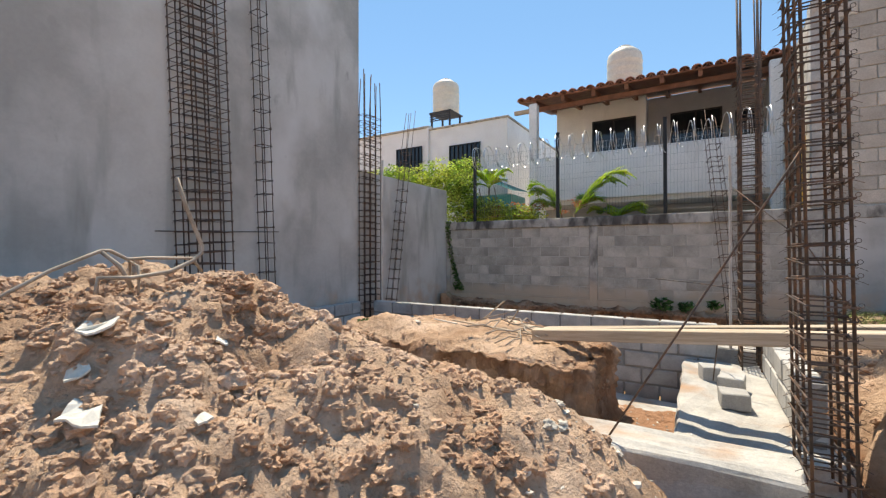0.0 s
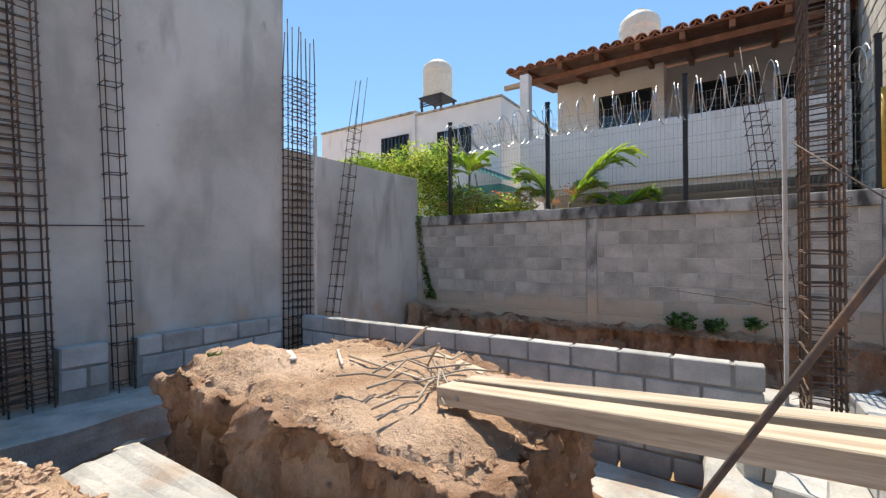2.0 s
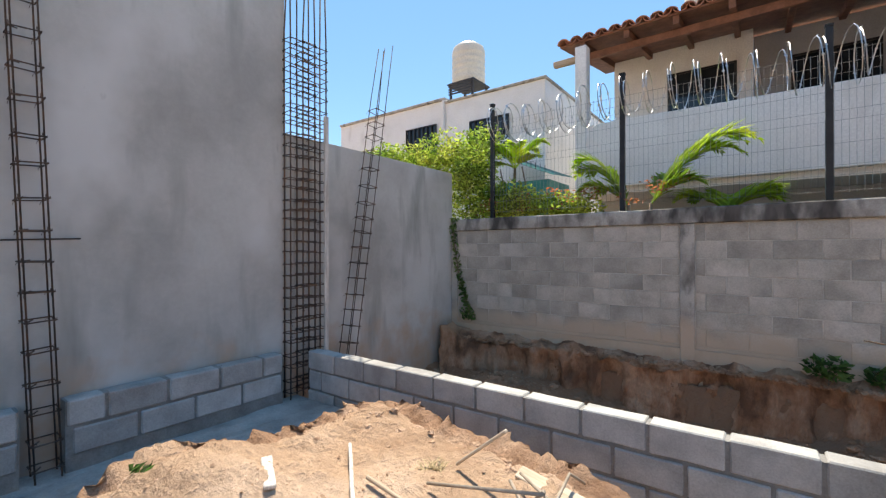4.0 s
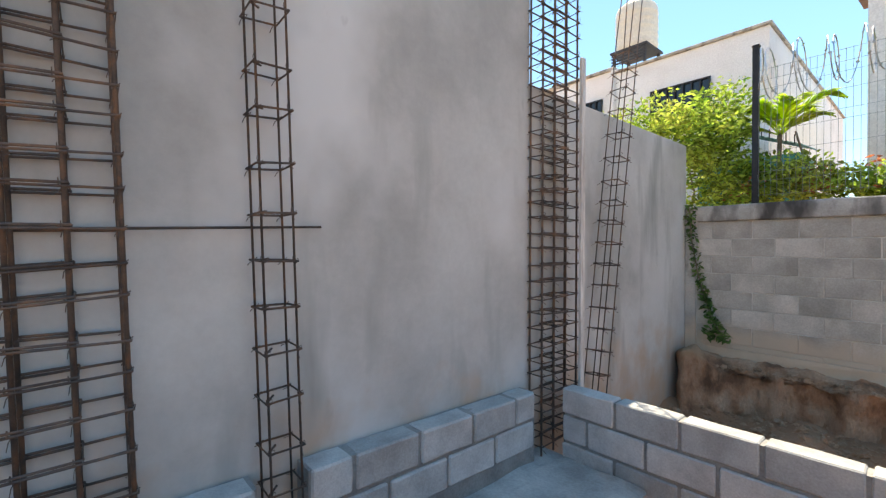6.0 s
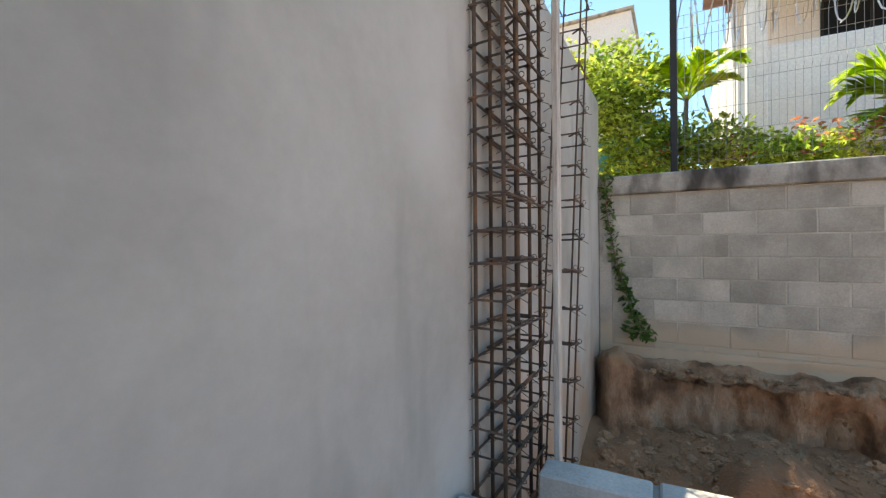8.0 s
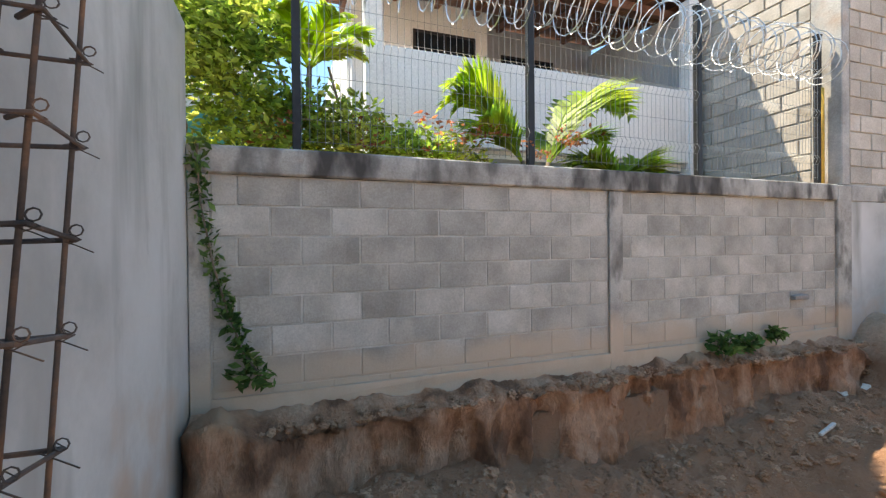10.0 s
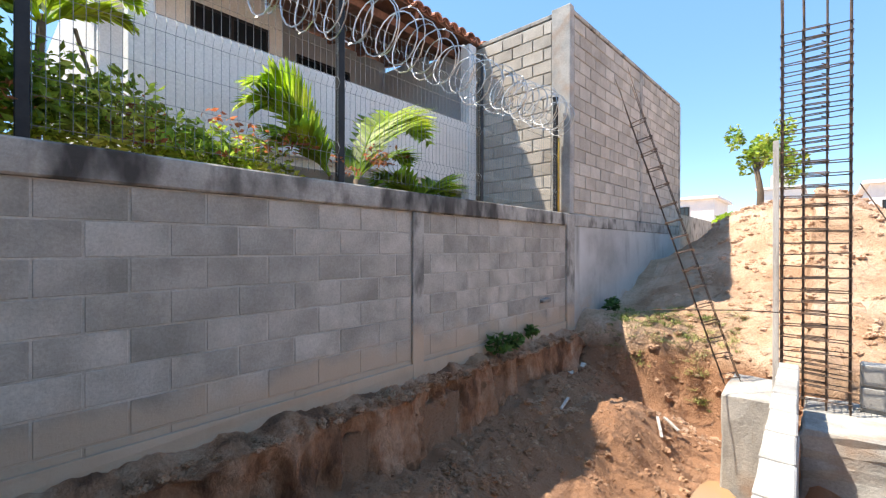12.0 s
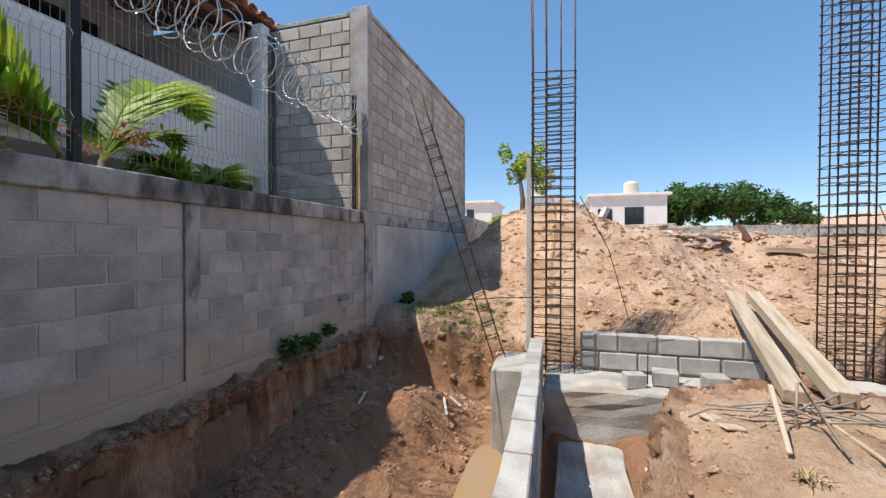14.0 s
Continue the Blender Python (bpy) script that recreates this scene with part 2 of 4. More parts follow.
m_leaf = material("hedge_leaf", [(0.14, 0.27, 0.04), (0.36, 0.47, 0.07), (0.60, 0.62, 0.14)], (2.5, 20), 0.55, 0.0, island=0.45)
m_palm = material("palm_leaf", [(0.20, 0.36, 0.04), (0.36, 0.52, 0.05), (0.52, 0.60, 0.08)], (2, 20), 0.45, 0.0, island=0.3)
m_red_leaf = material("bougainvillea", [(0.42, 0.13, 0.06), (0.50, 0.22, 0.10)], (2, 20), 0.6, 0.0, island=0.3)
def translucent(mat, share):
    nt = mat.node_tree
    bsdf, out = nt.nodes["Principled BSDF"], nt.nodes["Material Output"]
    tr, mix = nt.nodes.new("ShaderNodeBsdfTranslucent"), nt.nodes.new("ShaderNodeMixShader")
    nt.links.new(bsdf.inputs["Base Color"].links[0].from_socket, tr.inputs["Color"])
    mix.inputs[0].default_value = share
    nt.links.new(bsdf.outputs[0], mix.inputs[1])
    nt.links.new(tr.outputs[0], mix.inputs[2])
    nt.links.new(mix.outputs[0], out.inputs["Surface"])


m_tree_leaf = material("tree_leaf", [(0.05, 0.12, 0.03), (0.10, 0.19, 0.05), (0.17, 0.26, 0.08)], (2.5, 20), 0.6, 0.0, island=0.4)
for leafy in (m_leaf, m_palm, m_red_leaf, m_tree_leaf):
    translucent(leafy, 0.6)
m_bark = material("bark", [(0.16, 0.12, 0.09), (0.26, 0.20, 0.15)], (6, 40), 0.9, 0.5, 0.01)
m_yellow = material("yellow_pipe", [(0.60, 0.36, 0.06), (0.70, 0.45, 0.10)], (3, 30), 0.5, 0.0)
m_teal = material("teal_sheet", [(0.04, 0.20, 0.19), (0.06, 0.27, 0.25)], (3, 30), 0.6, 0.0)
m_dark = material("dark_interior", [(0.05, 0.05, 0.055), (0.08, 0.08, 0.085)], (2, 20), 0.8, 0.0)
m_glass = bpy.data.materials.new("window_glass")
m_glass.use_nodes = True
gb = m_glass.node_tree.nodes["Principled BSDF"]
gb.inputs["Base Color"].default_value, gb.inputs["Roughness"].default_value = (0.02, 0.025, 0.03, 1), 0.06
gb.inputs["Specular IOR Level"].default_value = 0.6
m_water = bpy.data.materials.new("muddy_water")
m_water.use_nodes = True
wb = m_water.node_tree.nodes["Principled BSDF"]
wb.inputs["Base Color"].default_value, wb.inputs["Roughness"].default_value = (0.36, 0.24, 0.13, 1), 0.12


# ---- ground ----
rng = np.random.default_rng(7)
LAT = rng.random((256, 256))


def vnoise(x, y):
    xi, yi = np.floor(x).astype(int), np.floor(y).astype(int)
    fx, fy = x - xi, y - yi
    fx, fy = fx * fx * (3 - 2 * fx), fy * fy * (3 - 2 * fy)
    g = lambda i, j: LAT[(xi + i) % 256, (yi + j) % 256]
    return (g(0, 0) * (1 - fx) + g(1, 0) * fx) * (1 - fy) + (g(0, 1) * (1 - fx) + g(1, 1) * fx) * fy - 0.5


def fbm(x, y, s, octaves=4, fall=0.5):
    out, a = 0 * x, 1.0
    for k in range(octaves):
        out = out + a * vnoise(x * s * 2 ** k + 13.7 * k, y * s * 2 ** k + 5.1 * k)
        a *= fall
    return out


def step(a, b, v):
    t = np.clip((v - a) / (b - a), 0, 1)
    return t * t * (3 - 2 * t)


def seg_dist(x, y, a, b):
    dx, dy = b[0] - a[0], b[1] - a[1]
    t = np.clip(((x - a[0]) * dx + (y - a[1]) * dy) / (dx * dx + dy * dy), 0, 1)
    return np.hypot(x - a[0] - t * dx, y - a[1] - t * dy)


def height(x, y):
    wx = x + 0.16 * fbm(x, y, 1.6, 3) + 0.07 * fbm(x + 5, y, 5.0, 3, 0.6)
    wy = y + 0.16 * fbm(x + 40, y, 1.6, 3) + 0.07 * fbm(x + 60, y, 5.0, 3, 0.6)
    z = -0.03 + 0.05 * fbm(x, y, 1.2)
    z = np.maximum(z, 0.2 - 0.12 * (y + 1.5)) * (y < 0) + z * (y >= 0)
    # hill of spoil in the east
    hill = 0.62 + 0.42 * (wx - 0.75) + 0.25 * fbm(x, y, 0.5) + 0.15 * fbm(x + 9, y, 1.4, 4, 0.6) - 0.10 * np.abs(fbm(x, y + 5, 1.1, 3)) - 0.55 * step(4.4, 3.0, y) * step(1.4, 3.0, x) * (1 - step(4.8, 6.5, x))
    hill = np.minimum(hill, 1.98 + 0.35 * fbm(x, y, 0.3)) + 0.95 * np.exp(-((x - 6.2) ** 2 / 5 + (y - 6.0) ** 2 / 1.7))
    out = step(12, 22, np.hypot(x - 3, y - 3))
    hill = hill * (1 - out) + 1.4 * out
    east = step(0.6, 0.95, wx - 0.25 * step(3.6, 2.6, y))
    z = z * (1 - east) + np.maximum(hill, z) * east
    # island of uncut earth
    inside = np.minimum(np.minimum(wx + 3.66, -0.80 - wx), np.minimum(wy - 3.33, 5.20 - 0.26 * (x + 2.2) - wy))
    top = 0.765 + 0.08 * fbm(x, y, 1.5) + 0.17 * np.exp(-((x + 3.25) ** 2 + (y - 3.8) ** 2) / 0.13) + 0.05 * np.exp(-((x + 2.35) ** 2 + (y - 4.45) ** 2) / 0.16)
    inside = inside - 0.10
    k = step(-0.04, 0.05, inside) * 0.90 + step(0.02, 0.30, inside) * 0.10
    z = z - 0.24 * step(5.02, 5.18, y) * step(-0.15, -0.35, x) * step(-4.4, -4.2, x)
    z = z * (1 - k) + top * k
    # spoil heap by the start
    d = seg_dist(wx, wy, (-2.45, 1.15), (-4.6, -0.6))
    lump = 0.10 * fbm(x, y, 1.3) + 0.08 * np.abs(fbm(x + 3, y, 2.7, 3)) + 0.07 * np.abs(fbm(x, y + 8, 5.5, 4, 0.7)) - 0.05
    heap = 1.58 - 0.30 * d - 0.26 * d * d + lump
    u = np.clip(((wx + 2.45) * 1.75 + (wy - 1.25) * 0.75) / 3.62, 0, 1)
    ex, ey = wx + 2.45 - 1.75 * u, wy - 1.25 - 0.75 * u
    dd = np.hypot(ex, ey)
    tail = 1.56 - 0.62 * u - 0.25 * dd - np.where(ey > 0.35 * ex, 0.75, 0.38) * dd * dd - 0.9 * np.maximum(0, ex) ** 2 + 0.8 * lump
    heap = np.maximum(heap, tail)
    z = np.maximum(z, np.where(y < 4, heap, -9))
    # pit along the block wall
    pit = -0.46 + 0.16 * fbm(x, y, 0.9) + 0.22 * step(-1.5, -4.2, x) + 0.4 * np.exp(-((x - 0.35) ** 2 / 0.6 + (y - 7.3) ** 2 / 0.14)) + 0.36 * step(6.9, 8.3, y) + 0.22 * step(7.4, 8.4, y) * step(-1.5, 1.0, x)
    pit = pit + 0.30 * np.exp(-(((x + 3.95) / 0.30) ** 4 + ((y - 7.62) / 0.22) ** 4))
    pit = np.where(y > 8.5, 0.30, pit)
    ke = step(1.35, 1.75, wx + 0.3 * step(7.0, 6.0, y))
    slope = 0.62 + 0.40 * (wx - 1.7) + 0.2 * fbm(x, y, 0.6)
    slope = np.minimum(slope, hill + 0.1) - 0.55 * step(7.1, 8.5, y) * step(1.9, 3.2, x)
    pit = pit * (1 - ke) + np.maximum(slope, pit) * ke
    kp = step(5.80, 5.92, y)
    z = z * (1 - kp) + pit * kp
    # beyond the walls lie the gardens of the neighbours
    kg = step(8.66, 8.74, y) * (1 - step(9, 12, x))
    z = z * (1 - kg) + 2.0 * kg
    west = step(-5.25, -5.35, x) * (1 - step(-30, -50, x))
    z = z * (1 - west) + 1.0 * west * (y < 8.7) + 2.0 * west * (y >= 8.7)
    near = (np.abs(x) < 14) & (y < 8.64) & (y > -8)
    soft = 1 - 0.6 * np.exp(-((x + 1.9) ** 2 / 1.2 + (y - 4.4) ** 2 / 0.4))
    z = z + near * soft * (0.07 * fbm(x, y, 4.0, 4, 0.6) + 0.045 * np.abs(fbm(x, y, 9.0, 3, 0.6)) + 0.02 * np.abs(fbm(x, y, 16.0, 2, 0.6)))
    return z


def axis(lo, hi, d, far):
    a = list(np.arange(lo, hi + d / 2, d))
    s = d
    while a[-1] < far:
        s *= 1.13
        a.append(a[-1] + s)
    s = d
    while a[0] > -far:
        s *= 1.13
        a.insert(0, a[0] - s)
    return np.array(a)


def build_ground():
    xs, ys = axis(-5.3, 3.0, 0.032, 900), axis(-0.4, 8.8, 0.032, 900)
    X, Y = np.meshgrid(xs, ys)
    Z = height(X, Y)
    inner = (np.abs(X) < 8) & (Y > -2) & (Y < 8.3)
    X2 = X + inner * 0.03 * fbm(X + 3, Y + 9, 9.0, 2)
    Y2 = Y + inner * 0.03 * fbm(X + 7, Y + 2, 9.0, 2)
    nx, ny = len(xs), len(ys)
    v = np.stack([X2.ravel(), Y2.ravel(), Z.ravel()], 1)
    i = np.arange(nx * ny).reshape(ny, nx)
    q = np.stack([i[:-1, :-1], i[:-1, 1:], i[1:, 1:], i[1:, :-1]], -1).reshape(-1, 4)
    me = bpy.data.meshes.new("ground")
    me.from_pydata(v.tolist(), [], q.tolist())
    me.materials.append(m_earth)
    me.polygons.foreach_set("use_smooth", [True] * len(me.polygons))
    return tagged(new("ground", me), "dry sandy brown earth of a dug-up building plot", "ground", kind="structure")


build_ground()


def ground_z(x, y):
    return float(height(np.array([x]), np.array([y]))[0])


def bank_mesh():
    """The cut earth face under the block wall: furrowed, with a crumbled lip and a ledge that runs back to the wall."""
    xs = np.arange(-5.17, 1.75, 0.022)
    foot, top = 26, 12
    lip = 8.42 + 0.16 * fbm(xs, 0 * xs, 0.8, 2) + 0.07 * np.abs(fbm(xs + 4, 0 * xs, 3.1, 3, 0.6)) - 0.22 * np.exp(-((xs + 5.0) / 0.16) ** 2)
    rim = 0.47 + 0.08 * fbm(xs, 0 * xs + 3, 1.7, 3) + 0.05 * np.abs(fbm(xs, 0 * xs + 9, 6.0, 2)) + 0.22 * np.exp(-((xs + 5.0) / 0.2) ** 2)
    rim = rim - 0.28 * step(1.2, 1.75, xs)
    furrow = 0.34 * np.abs(fbm(xs + 2, 0 * xs, 2.0, 3, 0.6)) ** 1.2 + 0.06 * fbm(xs + 7, 0 * xs, 7.0, 2)
    rows = []
    for k in range(foot + 1):
        s = k / foot
        z = -0.62 + (rim + 0.62) * s
        bulge = furrow * math.sin(math.pi * min(1.0, s * 0.94)) ** 0.7
        rough = 0.10 * fbm(xs, z * 0.7, 5.0, 4, 0.65) + 0.05 * np.abs(fbm(xs + 3, z, 13.0, 2, 0.6))
        rows.append(np.stack([xs, lip - 0.26 * (1 - s) ** 1.6 + bulge + rough * (1 - 0.3 * s), z + 0.02 * fbm(xs, z, 12.0, 2)], 1))
    for k in range(1, top + 1):
        s = k / top
        y = lip + (8.655 - lip) * s
        z = rim * (1 - s) + 0.60 * s + 0.10 * fbm(xs, y, 5.0, 4, 0.65) * (1 - 0.3 * s)
        rows.append(np.stack([xs, y, z], 1))
    v = np.concatenate(rows)
    n = len(xs)
    i = np.arange(n * len(rows)).reshape(len(rows), n)
    q = np.stack([i[:-1, :-1], i[:-1, 1:], i[1:, 1:], i[1:, :-1]], -1).reshape(-1, 4)
    me = bpy.data.meshes.new("bank")
    me.from_pydata(v.tolist(), [], q.tolist())
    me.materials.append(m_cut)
    me.polygons.foreach_set("use_smooth", [True] * len(me.polygons))
    return tagged(new("bank", me), "furrowed cut face of red-brown earth under the block wall", "earth bank", kind="structure")


bank_mesh()


def island_face():
    """The eroded sides of the uncut block of earth: a crumbling lip over a fluted, hollowed face."""
    ring = [Vector(q) for q in ((-3.66, 3.45), (-3.52, 3.33), (-2.2, 3.36), (-1.0, 3.33), (-0.82, 3.5), (-0.80, 4.7), (-0.95, 4.88), (-2.2, 5.20), (-3.45, 5.52), (-3.66, 5.35))]
    for _ in range(2):
        ring = [a.lerp(b, f) for a, b in zip(ring, ring[1:] + ring[:1]) for f in (0.25, 0.75)]
    pts = []
    for a, b in zip(ring, ring[1:] + ring[:1]):
        n = max(1, int((b - a).length / 0.024))
        pts += [a.lerp(b, k / n) for k in range(n)]
    P = np.array([p[:] for p in pts])
    T = np.roll(P, -2, 0) - np.roll(P, 2, 0)
    N = np.stack([T[:, 1], -T[:, 0]], 1) / np.linalg.norm(T, axis=1)[:, None]
    x, y = P[:, 0], P[:, 1]
    wobble = 0.10 * fbm(x, y, 1.5, 3) + 0.05 * np.abs(fbm(x + 4, y, 4.0, 2))
    inner = P - N * 0.26
    top = height(inner[:, 0], inner[:, 1])
    flute = fbm(x + 8, y, 3.2, 3, 0.6)
    rows = []
    for k in range(27):
        s = k / 26
        z = -0.12 + (top + 0.10) * s + 0.03 * fbm(x, y + s * 2, 7.0, 2)
        hollow = -0.08 * math.sin(math.pi * min(1, s * 1.05)) + 0.16 * (1 - s) ** 3 - 0.05 * max(0, s - 0.85) / 0.15
        o = wobble + hollow + 0.16 * flute * math.sin(math.pi * s) + 0.13 * fbm(x + 3 * y, 0.7 * z + y, 5.0, 4, 0.7) + 0.09 * np.abs(fbm(x + y, z * 1.4 + 2, 12.0, 3, 0.6))
        rows.append(np.column_stack([x + N[:, 0] * o, y + N[:, 1] * o, z]))
    for o in (-0.03, -0.10, -0.18, -0.27):
        q = P + N * (o + wobble * (1 + o / 0.3))[:, None]
        z = np.maximum(height(q[:, 0], q[:, 1]), top - 0.04) + (0.03 + 0.32 * o) + (0.07 + 0.2 * o) * fbm(q[:, 0], q[:, 1], 7.0, 4, 0.65)
        rows.append(np.column_stack([q, z]))
    n, v = len(P), np.concatenate(rows)
    i = np.arange(n * len(rows)).reshape(len(rows), n)
    j = np.roll(i, -1, 1)
    f = np.stack([i[:-1], j[:-1], j[1:], i[1:]], -1).reshape(-1, 4)
    me = bpy.data.meshes.new("earth_block")
    me.from_pydata(v.tolist(), [], f.tolist())
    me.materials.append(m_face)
    me.polygons.foreach_set("use_smooth", [True] * len(me.polygons))
    return tagged(new("earth_block", me), "eroded sides of a block of uncut brown earth", "earth bank", kind="structure")


island_face()


# ---- walls ----
def wall(name, lo, hi, mat, label):
    me = bevelled(Geo().box(lo, hi), name, 0.012, 2)
    return tagged(part(name, me, mat), label, "wall", kind="structure")


wall("wall_west_tall", (-5.38, -9.0, -0.6), (-5.18, 5.60, 6.4), m_plaster, "tall grey cement-plastered party wall with stains")
wall("wall_west_low", (-5.37, 5.60, -0.7), (-5.185, 8.66, 3.10), m_plaster, "low grey cement-plastered wall meeting the block wall")

BLOCKS = {}


def block_mesh(length, height_, depth, mat, seed, rough=0.004, bev=0.006):
    key = (round(length, 2), height_, depth, mat.name, seed)
    if key not in BLOCKS:
        g = Geo().box((0, 0, 0), (length, depth, height_))
        me = bevelled(g, "block", bev, 1, rough, 1, seed)
        me.materials.append(mat)
        BLOCKS[key] = me
    return BLOCKS[key]


def lay(parent, m, length, rows, mat, pitch=0.40, course=0.20, joint=0.012, depth=0.03, shift=0.0, z0=0.0, wander=0.003, rnd=None, skip=None, rough=0.003, bev=0.006):
    """Courses of blocks along local x from 0 to length, upwards from z0, faces towards local -y, each its own object under parent."""
    rnd = rnd or random.Random(3)
    for r in range(rows):
        a = -((shift + (r % 2) * pitch / 2) % pitch)
        while a < length - 0.03:
            s, e = max(a, 0), min(a + pitch, length)
            a += pitch
            if e - s < 0.05 or (skip and skip(s, e, r)):
                continue
            me = block_mesh(e - s - joint, course - joint, depth, mat, rnd.randrange(4), rough, bev)
            p = m @ pose(s + joint / 2, -depth + rnd.uniform(-wander, wander), z0 + r * course + joint / 2, rnd.uniform(-0.3, 0.3), 0, rnd.uniform(-0.4, 0.4))
            part("block", me, None, parent, m=p)
    return parent


# block wall along the north side, with posts and a cap beam
def north_wall():
    core = Geo().box((-5.18, 8.645, -0.6), (1.34, 8.78, 2.15))
    w = tagged(part("wall_north", core, m_old_mortar), "weathered grey concrete-block boundary wall with posts", "wall", kind="structure")
    foot = bevelled(Geo().box((-5.18, 8.622, 0.2), (1.33, 8.64, 0.70)), "plinth", 0.006, 1, 0.012, 6)
    part("plinth", foot, m_old_concrete, w)
    cap = bevelled(Geo().box((-5.18, 8.605, 2.152), (1.33, 8.79, 2.335)), "cap_beam", 0.012, 1, 0.006, 5)
    part("cap_beam", cap, m_cap, w, "stained concrete cap beam")
    for a, b in ((-5.18, -5.06), (-1.90, -1.750)):
        part("post", bevelled(Geo().box((a, 8.617, 0.3), (b, 8.64, 2.149)), "post", 0.006), m_old_concrete, w)
    part("post", bevelled(Geo().box((1.34, 8.61, 0.0), (1.60, 8.80, 2.33)), "post", 0.01), m_old_concrete, w)
    rnd = random.Random(11)
    lay(w, pose(-5.055, 8.6455, 0), 3.150, 8, m_old_block, 0.40, 0.20, 0.012, 0.0055, 0.045, 0.547, 0.0015, rnd, None, 0.0015, 0.003)
    lay(w, pose(-1.745, 8.6455, 0), 3.078, 8, m_old_block, 0.40, 0.20, 0.012, 0.0055, 0.10, 0.547, 0.0015, rnd, None, 0.0015, 0.003)


# fresh block walls
def front_wall():
    skew = pose(-4.99, 5.88, 0, 0, 0, 1.6)
    w = tagged(part("wall_front", Geo().box((0.02, -0.125, -0.15), (5.10, -0.014, 0.775), skew), m_mortar), "new grey concrete-block wall, four courses, with mortar joints", "wall", kind="structure")
    lay(w, skew, 5.13, 5, m_new_block, 0.41, 0.205, 0.022, 0.140, 0.0, -0.225, 0.005, random.Random(5), None, 0.006, 0.008)


def left_courses():
    for a, b in ((3.79, 5.47), (3.19, 3.56)):
        w = tagged(part("wall_left_base", Geo().box((-5.165, a, 0.2), (-5.03, b, 0.80)), m_mortar), "two courses of new grey block along the plastered wall", "wall", kind="structure")
        lay(w, pose(-5.17, a, 0, 0, 0, 90), b - a, 2, m_new_block, 0.41, 0.205, 0.022, 0.155, 0.38 if b > 4 else 0.205, 0.405, 0.008, random.Random(8), None, 0.007, 0.010)


def right_wall():
    w = tagged(part("wall_right_base", Geo().box((0.525, 3.60, 0.1), (0.653, 5.48, 0.785)), m_mortar), "short new block wall at the edge of the spoil hill", "wall", kind="structure")
    lay(w, pose(0.665, 5.49, 0, 0, 0, -90), 1.90, 2, m_new_block, 0.41, 0.205, 0.022, 0.155, 0.2, 0.395, 0.004, random.Random(9), None, 0.006, 0.008)


def footing(lo, hi, label, rough=0.035, cuts=7):
    me = bevelled(Geo().box(lo, hi), "footing", 0.015, 1, rough, cuts)
    return tagged(part("footing", me, m_concrete), label, "footing", kind="structure")


north_wall()
front_wall()
left_courses()
right_wall()
footing((-5.18, 2.2, -0.3), (-4.34, 5.74, 0.30), "rough grey concrete strip footing along the plastered wall")
footing((-3.12, 2.70, -0.3), (0.42, 3.12, 0.48), "pale concrete foundation beam between the trenches")
footing((-0.22, 3.3, -0.3), (0.74, 5.86, 0.37), "concrete footing step beside the short block wall")
footing((-4.24, 5.12, -0.6), (-0.23, 5.735, -0.14), "rough concrete blinding in the trench")
footing((0.2, -1.0, -0.3), (0.72, 2.66, 0.34), "concrete foundation beam edged by spoil")
footing((-0.16, 6.03, -0.6), (0.66, 6.42, 0.50), "concrete pedestal at the end of the new wall", 0.012, 4)


# ---- steel ----
def stirrup_mesh(ys, xs, r=0.0052):
    g = Geo()
    a, b, c, d = xs[0] - 0.012, xs[-1] + 0.012, ys[0] - 0.012, ys[-1] + 0.012
    g.tube([(a, c, 0), (b, c, 0), (b, d, 0), (a, d, 0)], r, 6, True)
    if len(ys) > 2:
        c, d = ys[1] - 0.012, ys[-2] + 0.012
        g.tube([(a, c, 0.012), (b, c, 0.012), (b, d, 0.012), (a, d, 0.012)], r, 6, True)
    for x in (xs[0], xs[-1]):
        for y in ys:
            s = 1 if x == xs[-1] else -1
            g.tube([(x, y, -0.012), (x + 0.02 * s, y + 0.012, 0), (x, y + 0.016, 0.012), (x - 0.015 * s, y, 0), (x + 0.02 * s, y - 0.01, -0.014), (x + 0.05 * s, y - 0.012, -0.03)], 0.0016, 4)
            if s > 0:
                g.tube([(x + 0.022 + 0.011 * math.cos(t), y - 0.012, 0.014 + 0.011 * math.sin(t)) for t in [k * 0.785 for k in range(8)]], 0.0018, 4, True)
    g.tube([(xs[-1], c, 0), (xs[-1] - 0.05, c + 0.05, 0.01)], r, 6)
    return g.mesh("stirrup")


def cage(m, ys, xs, tall, ties_to, spacing, bar_r, label, name="rebar_cage", dense=None, seed=0, splay=0.02):
    """A reinforcement cage: upright bars at each x and y, with stirrups up to ties_to."""
    rnd = random.Random(seed)
    t = thing(name, m, label, "rebar cage", "column reinforcement cages")
    for x in xs:
        for y in ys:
            dx, dy, h = rnd.uniform(-splay, splay), rnd.uniform(-splay, splay), tall + rnd.uniform(-0.12, 0.1)
            part("bar", Geo().tube([(x, y, 0), (x, y, ties_to), (x + dx, y + dy, h)], bar_r, 8), m_rust, t, smooth=True)
    me = stirrup_mesh(ys, xs)
    me.materials.append(m_rust)
    z = 0.08
    while z < ties_to:
        part("stirrup", me, None, t, m=pose(0, 0, z + rnd.uniform(-0.01, 0.01), rnd.uniform(-3, 3), rnd.uniform(-2.5, 2.5), rnd.uniform(-1, 1)))
        z += spacing * rnd.uniform(0.85, 1.15) * (0.6 if dense and dense[0] < z < dense[1] else 1)
    return t


